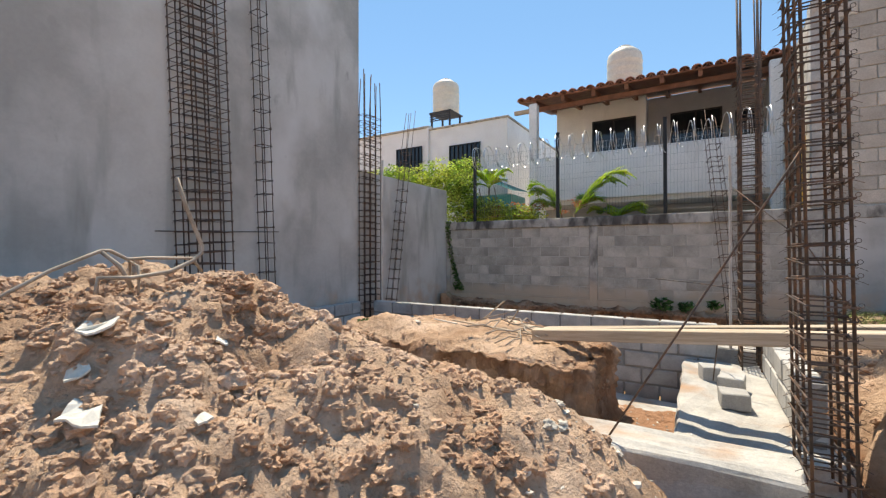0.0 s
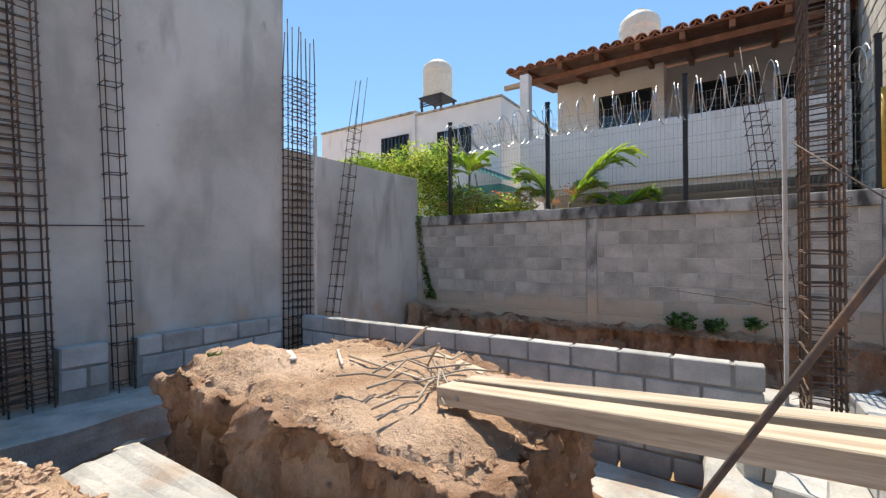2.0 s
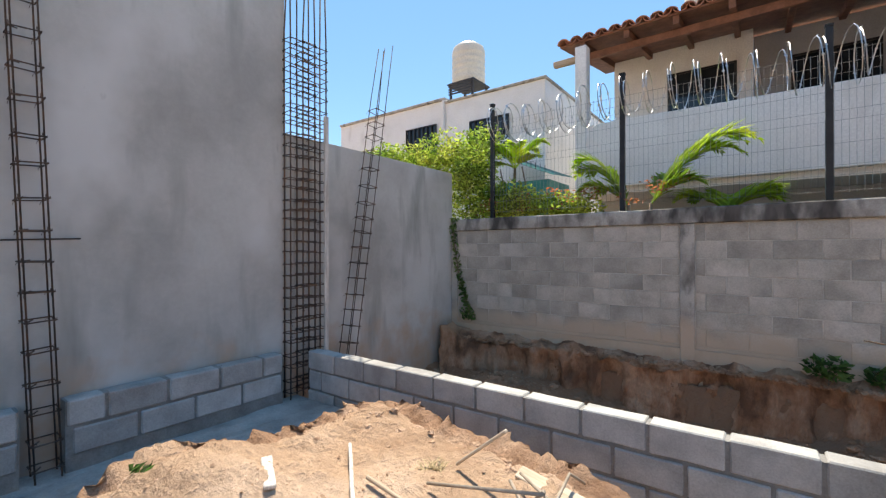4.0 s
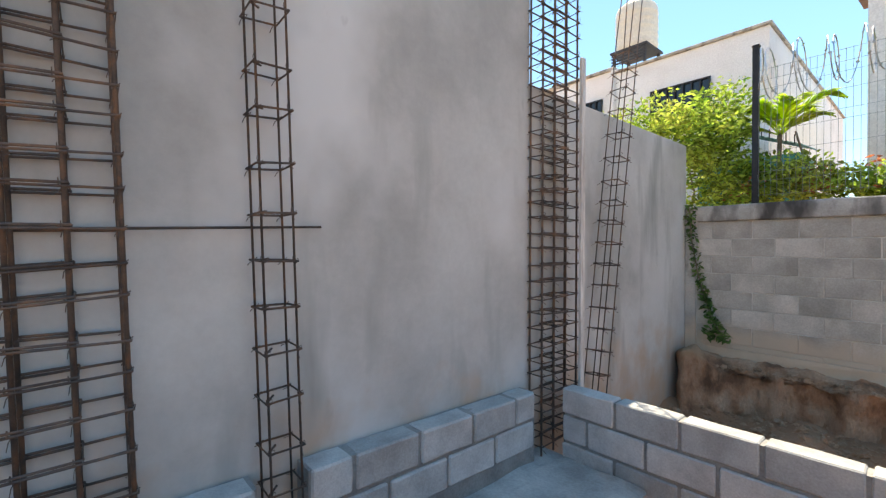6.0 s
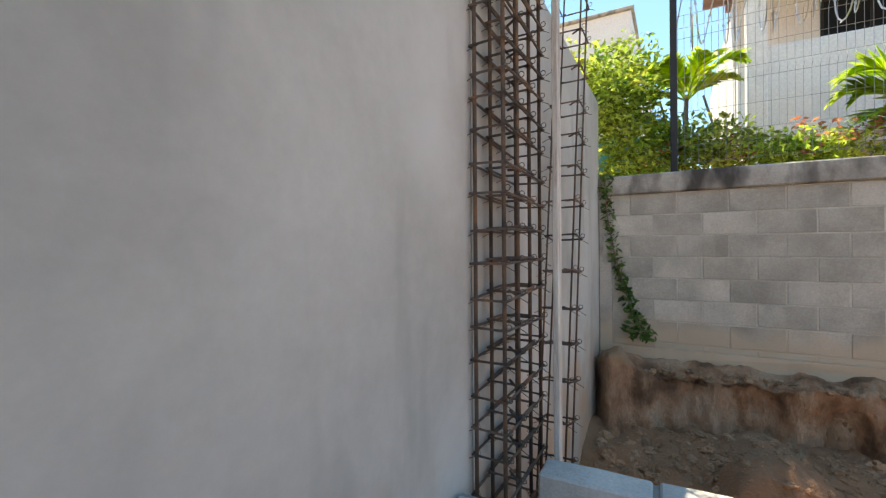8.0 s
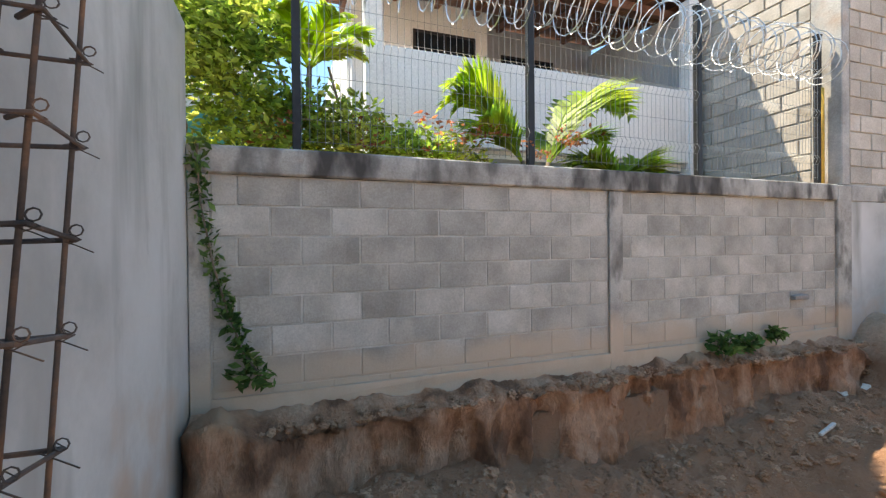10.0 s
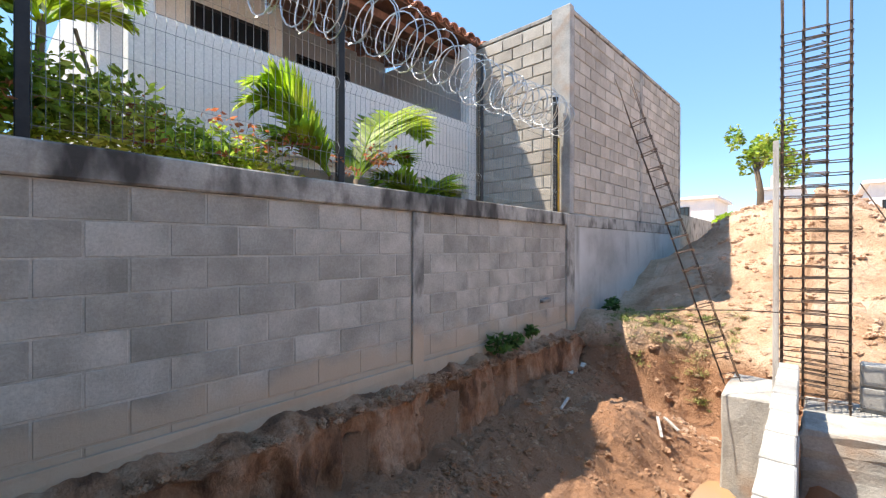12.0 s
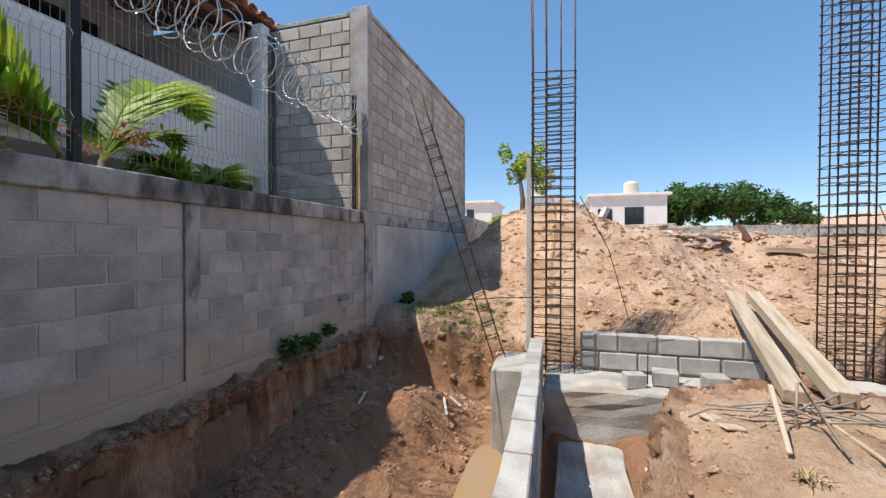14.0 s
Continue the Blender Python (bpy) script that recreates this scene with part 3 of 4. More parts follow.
BIG_Y, BIG_X = (-0.235, -0.08, 0.08, 0.235), (-0.085, 0.085)
SMALL = (-0.068, 0.068)
cage(pose(-5.06, 2.865, 0.3, 2.2), (-0.29, -0.145, 0.0, 0.145, 0.29), BIG_X, 5.6, 5.0, 0.125, 0.008, "rust-brown column rebar cage standing against the plastered wall", dense=(0, 0.6), seed=1)
cage(pose(-5.10, 5.80, 0.3), (-0.225, -0.075, 0.075, 0.225), (-0.055, 0.055), 4.5, 3.85, 0.115, 0.008, "rust-brown column rebar cage in the corner of the new walls", seed=2)
cage(pose(0.43, 5.785, 0.37), BIG_Y, BIG_X, 4.6, 3.5, 0.105, 0.008, "rust-brown column rebar cage at the end of the new wall", seed=3)
cage(pose(0.51, 2.94, 0.36, 0, -0.9), BIG_Y, BIG_X, 5.4, 5.0, 0.095, 0.008, "rust-brown column rebar cage on the foundation beam", seed=4)
cage(pose(-5.07, 3.70, 0.3, 2.2), SMALL, SMALL, 5.6, 5.4, 0.215, 0.0055, "slim rusty tie-column rebar cage between new blocks", "slim_rebar_cage", seed=5)
cage(look((-5.06, 6.29, 0.3), (-5.03, 6.97, 4.6)) @ pose(0, 0, 0, 180, 0, 0), SMALL, SMALL, 4.2, 3.5, 0.19, 0.005, "slim rusty rebar cage leaning along the low wall", "slim_rebar_cage", seed=6)
cage(look((0.37, 6.40, 0.46), (0.07, 7.42, 3.8)) @ pose(0, 0, 0, 180, 0, 0), SMALL, SMALL, 3.4, 3.0, 0.19, 0.0042, "slim rusty rebar cage leaning over the pit", "slim_rebar_cage", seed=7)


def rod(pts, r, label, name="steel_rod"):
    return tagged(part(name, Geo().tube(pts, r, 7), m_rust, smooth=True), label, "steel rod")


rod([(-0.565, 2.745, 0.47), (-0.12, 2.76, 1.26), (0.33, 2.77, 2.06), (0.40, 2.775, 2.19)], 0.0062, "straight rusty rod bracing the rebar cage to the beam")
rod([(-5.14, 2.3, 1.89), (-5.14, 3.0, 1.905), (-5.145, 3.90, 1.94)], 0.006, "thin horizontal rusty rod tied across the cages")


def batten(lo, hi, label):
    return tagged(part("batten", bevelled(Geo().box(lo, hi), "batten", 0.003, 1, 0.003, 3), m_grey_wood), label, "batten")


batten((-4.962, 5.925, 0.3), (-4.938, 5.978, 3.31), "upright weathered white wooden batten beside the corner cage")
batten((0.255, 6.032, 0.50), (0.283, 6.077, 2.80), "upright weathered wooden batten on the new wall")


def plank(a, b, w, h, label):
    a, b = Vector(a), Vector(b)
    d = b - a
    m = Matrix.Translation(a) @ d.to_track_quat("X", "Z").to_matrix().to_4x4()
    me = bevelled(Geo().box((0, -w / 2, -h), (d.length, w / 2, 0)), "timber_beam", 0.005, 1, 0.004, 3)
    ob = part("timber_beam", me, m_wood)
    ob.matrix_world = m
    return tagged(ob, label, "timber beam", "beams across the earth")


plank((-1.44, 3.985, 0.90), (1.50, 3.405, 1.24), 0.14, 0.10, "pale sawn timber beam laid across the trench")
plank((-1.42, 4.235, 0.88), (1.42, 3.66, 1.24), 0.14, 0.09, "pale sawn timber beam laid beside another")


# ---- neighbours ----
def right_building():
    b = thing("block_building", pose(1.5, 8.66, 0, 0, 0, -1.6) @ pose(-1.5, -8.66, 0), "unfinished tall grey concrete-block house shell", "building")
    part("wall", Geo().box((1.50, 8.66, 0.0), (7.48, 14.0, 5.45)), m_old_mortar, b)
    rnd = random.Random(21)
    lay(b, pose(1.62, 8.66, 0), 5.84, 15, m_bare_block, 0.40, 0.205, 0.014, 0.02, 0.0, 2.36, 0.004, rnd)
    lay(b, pose(1.50, 11.0, 0, 0, 0, -90), 2.05, 15, m_bare_block, 0.40, 0.205, 0.02, 0.02, 0.1, 2.36, 0.008, rnd)
    part("column", bevelled(Geo().box((1.465, 8.63, 2.34), (1.60, 8.95, 5.58)), "column", 0.01), m_concrete, b)
    part("beam", bevelled(Geo().box((1.61, 8.62, 2.15), (7.49, 8.70, 2.34)), "beam", 0.01), m_old_concrete, b)
    part("plaster_base", Geo().box((1.61, 8.632, 0.0), (7.49, 8.66, 2.148)), m_plaster, b)
    for x in (4.55, 7.36):
        part("column", bevelled(Geo().box((x, 8.628, 2.342), (x + 0.14, 8.66, 5.45)), "column", 0.008), m_old_concrete, b)
    part("roof_edge", bevelled(Geo().box((1.49, 8.64, 5.47), (7.50, 14.0, 5.54)), "roof_edge", 0.01), m_old_concrete, b)
    wall("wall_far_boundary", (7.33, 8.65, 0.0), (16.0, 8.80, 2.75), m_old_concrete, "low grey boundary wall beyond the block house")


def tile_house():
    h = thing("tiled_house", pose(0, 0, 0), "white two-storey house with balcony and clay tile roof", "house")
    part("parapet", bevelled(Geo().box((-3.72, 10.40, 2.90), (1.42, 10.52, 4.0)), "parapet", 0.01), m_white, h)
    part("balcony_slab", Geo().box((-3.70, 10.53, 2.80), (1.42, 12.4, 3.0)), m_white, h)
    for x in (-3.75, 1.16):
        part("column", bevelled(Geo().box((x, 10.36, 1.9), (x + 0.2, 10.56, 5.40)), "column", 0.01), m_white, h)
    part("wall", Geo().box((-3.62, 12.40, 1.9), (-1.24, 12.6, 5.80)).box((-1.36, 12.6, 1.9), (-1.24, 13.0, 5.82)), m_white, h)
    part("recessed_wall", Geo().box((-1.238, 12.95, 1.9), (1.45, 13.1, 5.86)), m_house_shaded, h)
    part("ground_floor_wall", Geo().box((-3.7, 11.6, 1.9), (1.42, 11.75, 2.79)), m_house_shaded, h)
    part("side_wall", Geo().box((-3.64, 12.62, 1.9), (-3.5, 18.0, 5.75)), m_white, h)
    for x0, x1, z0, z1, y in ((-2.61, -1.48, 4.35, 5.29, 12.40), (-0.69, 0.48, 4.45, 5.36, 12.95), (0.75, 1.25, 3.1, 5.2, 12.95)):
        g = Geo()
        w = 0.04
        for lo, hi in (((x0, z0), (x1, z0 + w)), ((x0, z1 - w), (x1, z1)), ((x0, z0 + w), (x0 + w, z1 - w)), ((x1 - w, z0 + w), (x1, z1 - w)), (((x0 + x1) / 2 - w / 2, z0 + w), ((x0 + x1) / 2 + w / 2, z1 - w))):
            g.box((lo[0], y - 0.035, lo[1]), (hi[0], y - 0.004, hi[1]))
        win = part("window", g, m_black, h)
        part("pane", Geo().box((x0 + w, y - 0.02, z0 + w), (x1 - w, y - 0.006, z1 - w)), m_glass, win)
    part("end_wall", Geo().box((1.33, 10.58, 1.9), (1.44, 12.9, 5.42)).box((1.33, 11.6, 5.42), (1.44, 12.9, 5.60)), m_house_shaded, h)
    # roof: rafters, deck and barrel tiles
    rise = (5.95 - 5.46) / 2.9
    tilt = pose(0, 10.45, 5.50, math.degrees(math.atan(rise)), 0, 0)
    part("roof_deck", Geo().box((-4.05, 0, 0.0), (1.72, 2.9, 0.03), tilt), m_beam, h)
    for k in range(8):
        x = -3.7 + k * 0.73
        part("rafter", bevelled(Geo().box((x, 0.02, -0.13), (x + 0.09, 2.95, -0.002)), "rafter", 0.006), m_beam, h, m=tilt)
    part("eave_beam", bevelled(Geo().box((-3.72, 0.28, -0.25), (1.72, 0.40, -0.132)), "eave_beam", 0.008), m_beam, h, m=tilt)
    part("beam_end", bevelled(Geo().box((-4.3, 0.26, -0.24), (-3.73, 0.38, -0.133)), "beam_end", 0.008), m_wood, h, "pale sawn beam end", m=tilt)
    g = Geo()
    n = 7
    ring = [(0.105 * math.cos(math.pi * i / n), 0.085 * math.sin(math.pi * i / n)) for i in range(n + 1)]
    inner = [(0.09 * math.cos(math.pi * i / n), 0.07 * math.sin(math.pi * i / n)) for i in range(n + 1)]
    L = 0.43
    verts = [(x, 0, z) for x, z in ring] + [(x * 0.85, L, z * 0.85) for x, z in ring] + [(x, 0, z) for x, z in inner] + [(x * 0.85, L, z * 0.85) for x, z in inner]
    k = n + 1
    faces = [(i, i + 1, k + i + 1, k + i) for i in range(n)] + [(2 * k + i + 1, 2 * k + i, 3 * k + i, 3 * k + i + 1) for i in range(n)] + [(i + 1, i, 2 * k + i, 2 * k + i + 1) for i in range(n)] + [(k + i, k + i + 1, 3 * k + i + 1, 3 * k + i) for i in range(n)]
    g.add(verts, faces)
    me = g.mesh("roof_tile")
    me.materials.append(m_tile)
    rnd = random.Random(4)
    for c in range(27):
        for r in range(8):
            part("roof_tile", me, None, h, m=tilt @ pose(-3.96 + c * 0.2155 + rnd.uniform(-0.012, 0.012), -0.07 + r * 0.37 + rnd.uniform(-0.02, 0.02), 0.032 + rnd.uniform(0, 0.008), 2.0, rnd.uniform(-4, 4), rnd.uniform(-2, 2)))
            if r < 2:
                part("roof_tile", me, None, h, m=tilt @ pose(-3.85 + c * 0.2155, -0.03 + r * 0.37, 0.10, -2.0, 180, rnd.uniform(-2, 2)))


def lathe(profile, n=28):
    g = Geo()
    v = [(r * math.cos(2 * math.pi * k / n), r * math.sin(2 * math.pi * k / n), z) for r, z in profile for k in range(n)]
    f = [(i * n + k, i * n + (k + 1) % n, (i + 1) * n + (k + 1) % n, (i + 1) * n + k) for i in range(len(profile) - 1) for k in range(n)]
    f += [tuple(range(n))[::-1], tuple((len(profile) - 1) * n + k for k in range(n))]
    return g.add(v, f)


def water_tank(m, r, h, stand=0.0):
    t = thing("water_tank", m, "cream plastic rooftop water tank with ribs", "water tank", "rooftop water tanks")
    prof = [(r * 0.97, 0), (r, 0.03)]
    for k in range(5):
        z = 0.03 + (h * 0.72) * (k + 0.5) / 5
        prof += [(r, z - 0.04), (r * 1.02, z - 0.015), (r * 1.02, z + 0.015), (r, z + 0.04)]
    prof += [(r, h * 0.76), (r * 0.93, h * 0.84), (r * 0.62, h * 0.93), (r * 0.36, h * 0.955)]
    part("body", lathe(prof), m_tank, t, smooth=True)
    part("lid", lathe([(r * 0.38, h * 0.94), (r * 0.38, h * 0.99), (r * 0.3, h)]), m_tank, t, smooth=True)
    if stand:
        s = r * 0.78
        for x in (-s, s):
            for y in (-s, s):
                part("leg", Geo().box((x - 0.03, y - 0.03, -stand), (x + 0.03, y + 0.03, -0.05)), m_dark, t)
        part("platform", Geo().box((-s - 0.08, -s - 0.08, -0.05), (s + 0.08, s + 0.08, -0.002)), m_dark, t)
        for k in range(4):
            z = -0.10 - k * 0.075
            part("rail", Geo().box((-s - 0.05, -s - 0.06, z - 0.02), (s + 0.05, -s - 0.04, z + 0.02)), m_dark, t)
    return t


def white_house():
    h = thing("white_house", pose(0, 0, 0), "white flat-roofed house behind the hedge", "house")
    part("wall", Geo().box((-8.05, 12.4, 1.9), (-5.18, 21.0, 5.86)), m_white, h)
    part("side_block", Geo().box((-12.5, 12.45, 1.9), (-8.06, 21.0, 5.98)), m_white, h)
    part("roof_edge", bevelled(Geo().box((-8.09, 12.34, 5.865), (-5.13, 21.0, 5.92)), "roof_edge", 0.01), m_old_concrete, h)
    part("roof_edge", bevelled(Geo().box((-12.5, 12.38, 5.985), (-8.10, 21.0, 6.05)), "roof_edge", 0.01), m_old_concrete, h)
    part("rain_pipe", Geo().tube([(-8.12, 12.36, 2.0), (-8.12, 12.36, 5.95)], 0.04, 8), m_white, h)
    for x0, x1, z0, z1, y in ((-7.25, -6.12, 4.25, 5.20, 12.4), (-9.52, -8.42, 4.35, 5.36, 12.45)):
        win = part("window", Geo().box((x0, y - 0.012, z0), (x1, y - 0.004, z1)), m_glass, h)
        g = Geo()
        for k in range(8):
            x = x0 + (x1 - x0) * k / 7
            g.box((x - 0.013, y - 0.06, z0), (x + 0.013, y - 0.03, z1))
        for z in (z0, (z0 + z1) / 2, z1):
            g.box((x0 - 0.02, y - 0.055, z - 0.013), (x1 + 0.02, y - 0.034, z + 0.013))
        part("window_grille", g, m_black, win)


right_building()
tile_house()
white_house()
water_tank(pose(-8.30, 13.9, 6.88), 0.50, 1.32, 0.9)
water_tank(pose(-2.05, 14.5, 6.50), 0.52, 1.65, 0.3)


# ---- fence on the wall ----
def fence():
    f = thing("mesh_fence", pose(0, 0, 0), "black posts with green-grey welded wire mesh", "fence")
    xs = (-4.52, -2.58, -0.58, 1.36)
    for x in xs:
        part("post", bevelled(Geo().box((x - 0.03, 8.79, 2.30), (x + 0.03, 8.85, 4.12)), "post", 0.004), m_black, f)
        part("post_cap", Geo().box((x - 0.035, 8.785, 4.121), (x + 0.035, 8.855, 4.14)), m_black, f)
    for a, b in zip(xs, xs[1:]):
        g = Geo()
        prof = [(0, 2.42), (0, 2.60), (-0.03, 2.65), (0, 2.70), (0, 3.15), (-0.03, 3.20), (0, 3.25), (0, 3.62), (-0.03, 3.67), (0, 3.72), (0, 3.85)]
        n = int((b - a - 0.06) / 0.055)
        for k in range(n + 1):
            x = a + 0.035 + (b - a - 0.07) * k / n
            g.tube([(x, 8.80 + d, z) for d, z in prof], 0.0022, 3)
        for z in (2.44, 2.60, 2.70, 2.92, 3.15, 3.25, 3.45, 3.62, 3.72, 3.84):
            g.tube([(a + 0.03, 8.803, z), (b - 0.03, 8.803, z)], 0.0024, 3)
        part("mesh_panel", g, m_fence, f)


m_fence = material("coated_wire", [(0.26, 0.29, 0.30), (0.36, 0.39, 0.40)], (8, 40), 0.5, 0.0)
fence()


def razor_coil():
    g = Geo()
    rnd = random.Random(2)
    pts = []
    for k in range(44 * 16):
        a = 2 * math.pi * k / 16
        x = -4.5 + 5.85 * k / (44 * 16)
        r = 0.245 + 0.03 * math.sin(a * 0.37) + 0.02 * math.sin(a * 0.11)
        pts.append((x + 0.05 * math.sin(a * 0.5), 8.70 + r * math.cos(a), 3.76 + 0.03 * math.sin(x * 2.1) + r * math.sin(a)))
    g.tube(pts, 0.006, 4)
    for p, q in zip(pts[::3], pts[1::3]):
        p, q = Vector(p), Vector(q)
        d = (q - p).normalized()
        s = d.orthogonal().normalized() * 0.022
        g.add([p + d * 0.02, p - d * 0.02, p + s, p - s], [(0, 2, 1, 3)])
    return tagged(part("razor_wire", g, m_wire), "coil of shiny galvanised razor wire along the fence", "razor wire")


razor_coil()


# ---- plants ----
def leaves(g, centre, size, count, leaf, rnd, droop=0.0):
    for _ in range(count):
        d = Vector((rnd.gauss(0, 1), rnd.gauss(0, 1), rnd.gauss(0, 1))).normalized() * rnd.random() ** 0.35
        p = Vector(centre) + Vector((d.x * size[0], d.y * size[1], d.z * size[2]))
        u = Vector((rnd.gauss(0, 1), rnd.gauss(0, 1), rnd.gauss(0, 0.6) - droop)).normalized()
        w = u.orthogonal().normalized()
        w = (Matrix.Rotation(rnd.uniform(0, 6.3), 3, u) @ w)
        s = leaf * rnd.uniform(0.6, 1.4)
        n = u.cross(w) * 0.12 * s
        g.add([p - u * s, p + w * s * 0.42 + n, p + u * s, p - w * s * 0.42 + n], [(0, 1, 2, 3)])


def hedge():
    rnd = random.Random(31)
    t = thing("hedge", pose(0, 0, 0), "dense green climbing hedge spilling over the boundary corner", "hedge")
    g = Geo()
    for k in range(170):
        x = rnd.uniform(-8.6, -4.85)
        leaves(g, (x, rnd.uniform(8.95, 9.6), rnd.uniform(2.4, 3.85)), (0.34, 0.26, 0.24), 120, 0.04, rnd)
    for k in range(46):
        x = rnd.uniform(-4.8, -3.1)
        leaves(g, (x, rnd.uniform(8.90, 9.2), rnd.uniform(2.35, 2.95 - 0.28 * (x + 4.8))), (0.28, 0.16, 0.2), 105, 0.036, rnd)
    for k in range(26):
        leaves(g, (rnd.uniform(-5.18, -4.7), rnd.uniform(8.8, 9.0), rnd.uniform(2.3, 3.4)), (0.2, 0.12, 0.26), 80, 0.036, rnd)
    tagged(part("crown", g, m_leaf, t), kind="stuff")
    r = Geo()
    for k in range(22):
        leaves(r, (rnd.uniform(-4.9, -1.9), 8.83, rnd.uniform(2.42, 2.75)), (0.16, 0.07, 0.07), 16, 0.026, rnd)
    tagged(part("flower", r, m_red_leaf, t, "small orange-red blossoms"), kind="stuff")
    for k in range(9):
        x = -7.4 + k * 0.4
        part("stem", Geo().tube([(x, 9.3, 1.95), (x + 0.1, 9.25, 2.6), (x - 0.05, 9.3, 3.2)], 0.012, 5), m_bark, t)


def vine():
    rnd = random.Random(6)
    path = [Vector(p) for p in ((-5.12, 8.58, 2.32), (-5.10, 8.59, 1.95), (-5.03, 8.59, 1.55), (-4.95, 8.585, 1.25), (-4.86, 8.58, 0.98), (-4.72, 8.56, 0.78))]
    t = thing("vine", pose(0, 0, 0), "green creeper hanging down the corner of the block wall", "vine")
    part("stem", Geo().tube(path, 0.007, 5), m_bark, t)
    g = Geo()
    for i in range(len(path) - 1):
        for k in range(9):
            leaves(g, path[i].lerp(path[i + 1], k / 9), (0.07, 0.035, 0.06), 9 if i != 1 else 6, 0.035, rnd, 0.4)
    leaves(g, path[-1] + Vector((-0.12, -0.02, 0.08)), (0.13, 0.05, 0.10), 50, 0.04, rnd)
    tagged(part("leaves", g, m_tree_leaf, t), kind="stuff")


def weed(x, y, z, size, count, seed, mat=None, leaf=0.05):
    rnd = random.Random(seed)
    t = thing("weed", pose(x, y, z), "small green weed growing on the earth bank", "weed", "weeds")
    g = Geo()
    leaves(g, (0, 0, size * 0.6), (size, size * 0.6, size * 0.6), count, leaf, rnd)
    tagged(part("leaves", g, mat or m_tree_leaf, t), kind="stuff")
    for k in range(4):
        a = k * 1.6
        part("stem", Geo().tube([(0, 0, -0.05), (size * 0.5 * math.cos(a), size * 0.3 * math.sin(a), size * 0.8)], 0.004, 4), m_bark, t)


def frond(g, base, heading, length, arch, rnd, width=0.40):
    base = Vector(base)
    d = Vector((math.cos(heading), math.sin(heading), 0))
    side = Vector((-d.y, d.x, 0))
    spine = []
    for i in range(19):
        s = i / 18
        spine.append(base + d * (length * (s * 0.75 - 0.1 * s * s)) + Vector((0, 0, length * (arch * s - (arch + 0.15) * 0.62 * s * s))))
    g.tube(spine, 0.011, 5, taper=0.3)
    for i in range(3, 19):
        for sg in (-1, 1):
            for off in (0, 0.5):
                j = min(17, i - 1)
                p = spine[j].lerp(spine[j + 1], off) if i < 18 else spine[18]
                t = (spine[j + 1] - spine[j]).normalized()
                w = width * math.sin(math.pi * min(0.97, (i + off) / 20 + 0.05)) ** 0.7 * rnd.uniform(0.85, 1.1)
                tip = p + (side * sg * 0.85 + t * 0.75 + Vector((0, 0, 0.15 - 0.3 * rnd.random()))).normalized() * w
                mid = p.lerp(tip, 0.5) + Vector((0, 0, 0.02))
                q = t * 0.021
                g.add([p - q, p + q, mid + q * 1.2, tip, mid - q * 1.2], [(0, 1, 2, 4), (4, 2, 3)])


def palm(x, y, z, fronds, label, trunk=0.5, lean=0.0, seed=0, width=0.40):
    rnd = random.Random(seed)
    t = thing("palm", pose(x, y, z), label, "palm")
    part("trunk", Geo().tube([(0, 0, -0.1), (lean * 0.5, 0, trunk * 0.5), (lean, 0, trunk)], 0.035, 8, taper=0.6), m_bark, t, smooth=True)
    for heading, length, arch in fronds:
        g = Geo()
        frond(g, (lean, 0, trunk * 0.95), radians(heading), length, arch, rnd, width)
        part("frond", g, m_palm, t)


hedge()
vine()
weed(-0.62, 8.52, 0.58, 0.20, 110, 1)
weed(-0.25, 8.54, 0.60, 0.15, 70, 2)
weed(0.18, 8.55, 0.66, 0.12, 60, 3)
weed(2.6, 8.40, ground_z(2.6, 8.4), 0.22, 110, 4)
weed(-3.42, 3.72, ground_z(-3.42, 3.72) - 0.02, 0.07, 26, 5, None, 0.03)
palm(-4.45, 9.35, 2.0, [(10, 0.85, 1.3), (60, 0.7, 1.4), (120, 0.7, 1.4), (185, 0.9, 1.2), (235, 0.7, 1.3), (300, 0.7, 1.3), (350, 0.7, 0.7), (170, 0.8, 0.5)], "young palm rising above the hedge", 1.25, 0.05, 1, 0.24)
palm(-2.55, 9.0, 2.0, [(172, 1.15, 1.35), (195, 0.95, 0.9), (160, 0.95, 1.6), (150, 0.8, 1.0), (182, 1.1, 1.7)], "young areca palm with yellow-green fronds behind the fence", 0.45, 0.0, 2)
palm(-2.28, 9.0, 2.0, [(8, 1.75, 1.30), (18, 1.6, 1.45), (0, 1.5, 1.2), (25, 1.25, 1.6), (350, 0.9, 0.9), (60, 0.8, 1.3)], "areca palm with an arching frond behind the fence", 0.45, 0.0, 3)
palm(-1.45, 9.0, 2.0, [(5, 0.75, 1.0), (30, 0.8, 0.8), (350, 0.7, 0.7), (150, 0.7, 0.9), (185, 0.8, 0.8), (90, 0.6, 1.1)], "low fan palm at the foot of the house", 0.3, 0.0, 4)


# ---- earth clods and rubble ----
def lump_kinds(n, seed):
    rnd = random.Random(seed)
    kinds = []
    for k in range(n):
        bm = bmesh.new()
        bmesh.ops.create_icosphere(bm, subdivisions=1 if k < n * 2 // 3 else 3, radius=1.0)
        for v in bm.verts:
            v.co *= 1 + 0.6 * noise.noise(v.co * 1.3 + Vector((k * 7.1, 0, 0))) + 0.35 * noise.noise(v.co * 3.5 + Vector((k * 3.1, 5, 0))) + rnd.uniform(-0.06, 0.06)
            v.co.z *= 0.72
        kinds.append((np.array([v.co[:] for v in bm.verts]), [tuple(v.index for v in f.verts) for f in bm.faces]))
        bm.free()
    return kinds


KINDS = lump_kinds(12, 5)


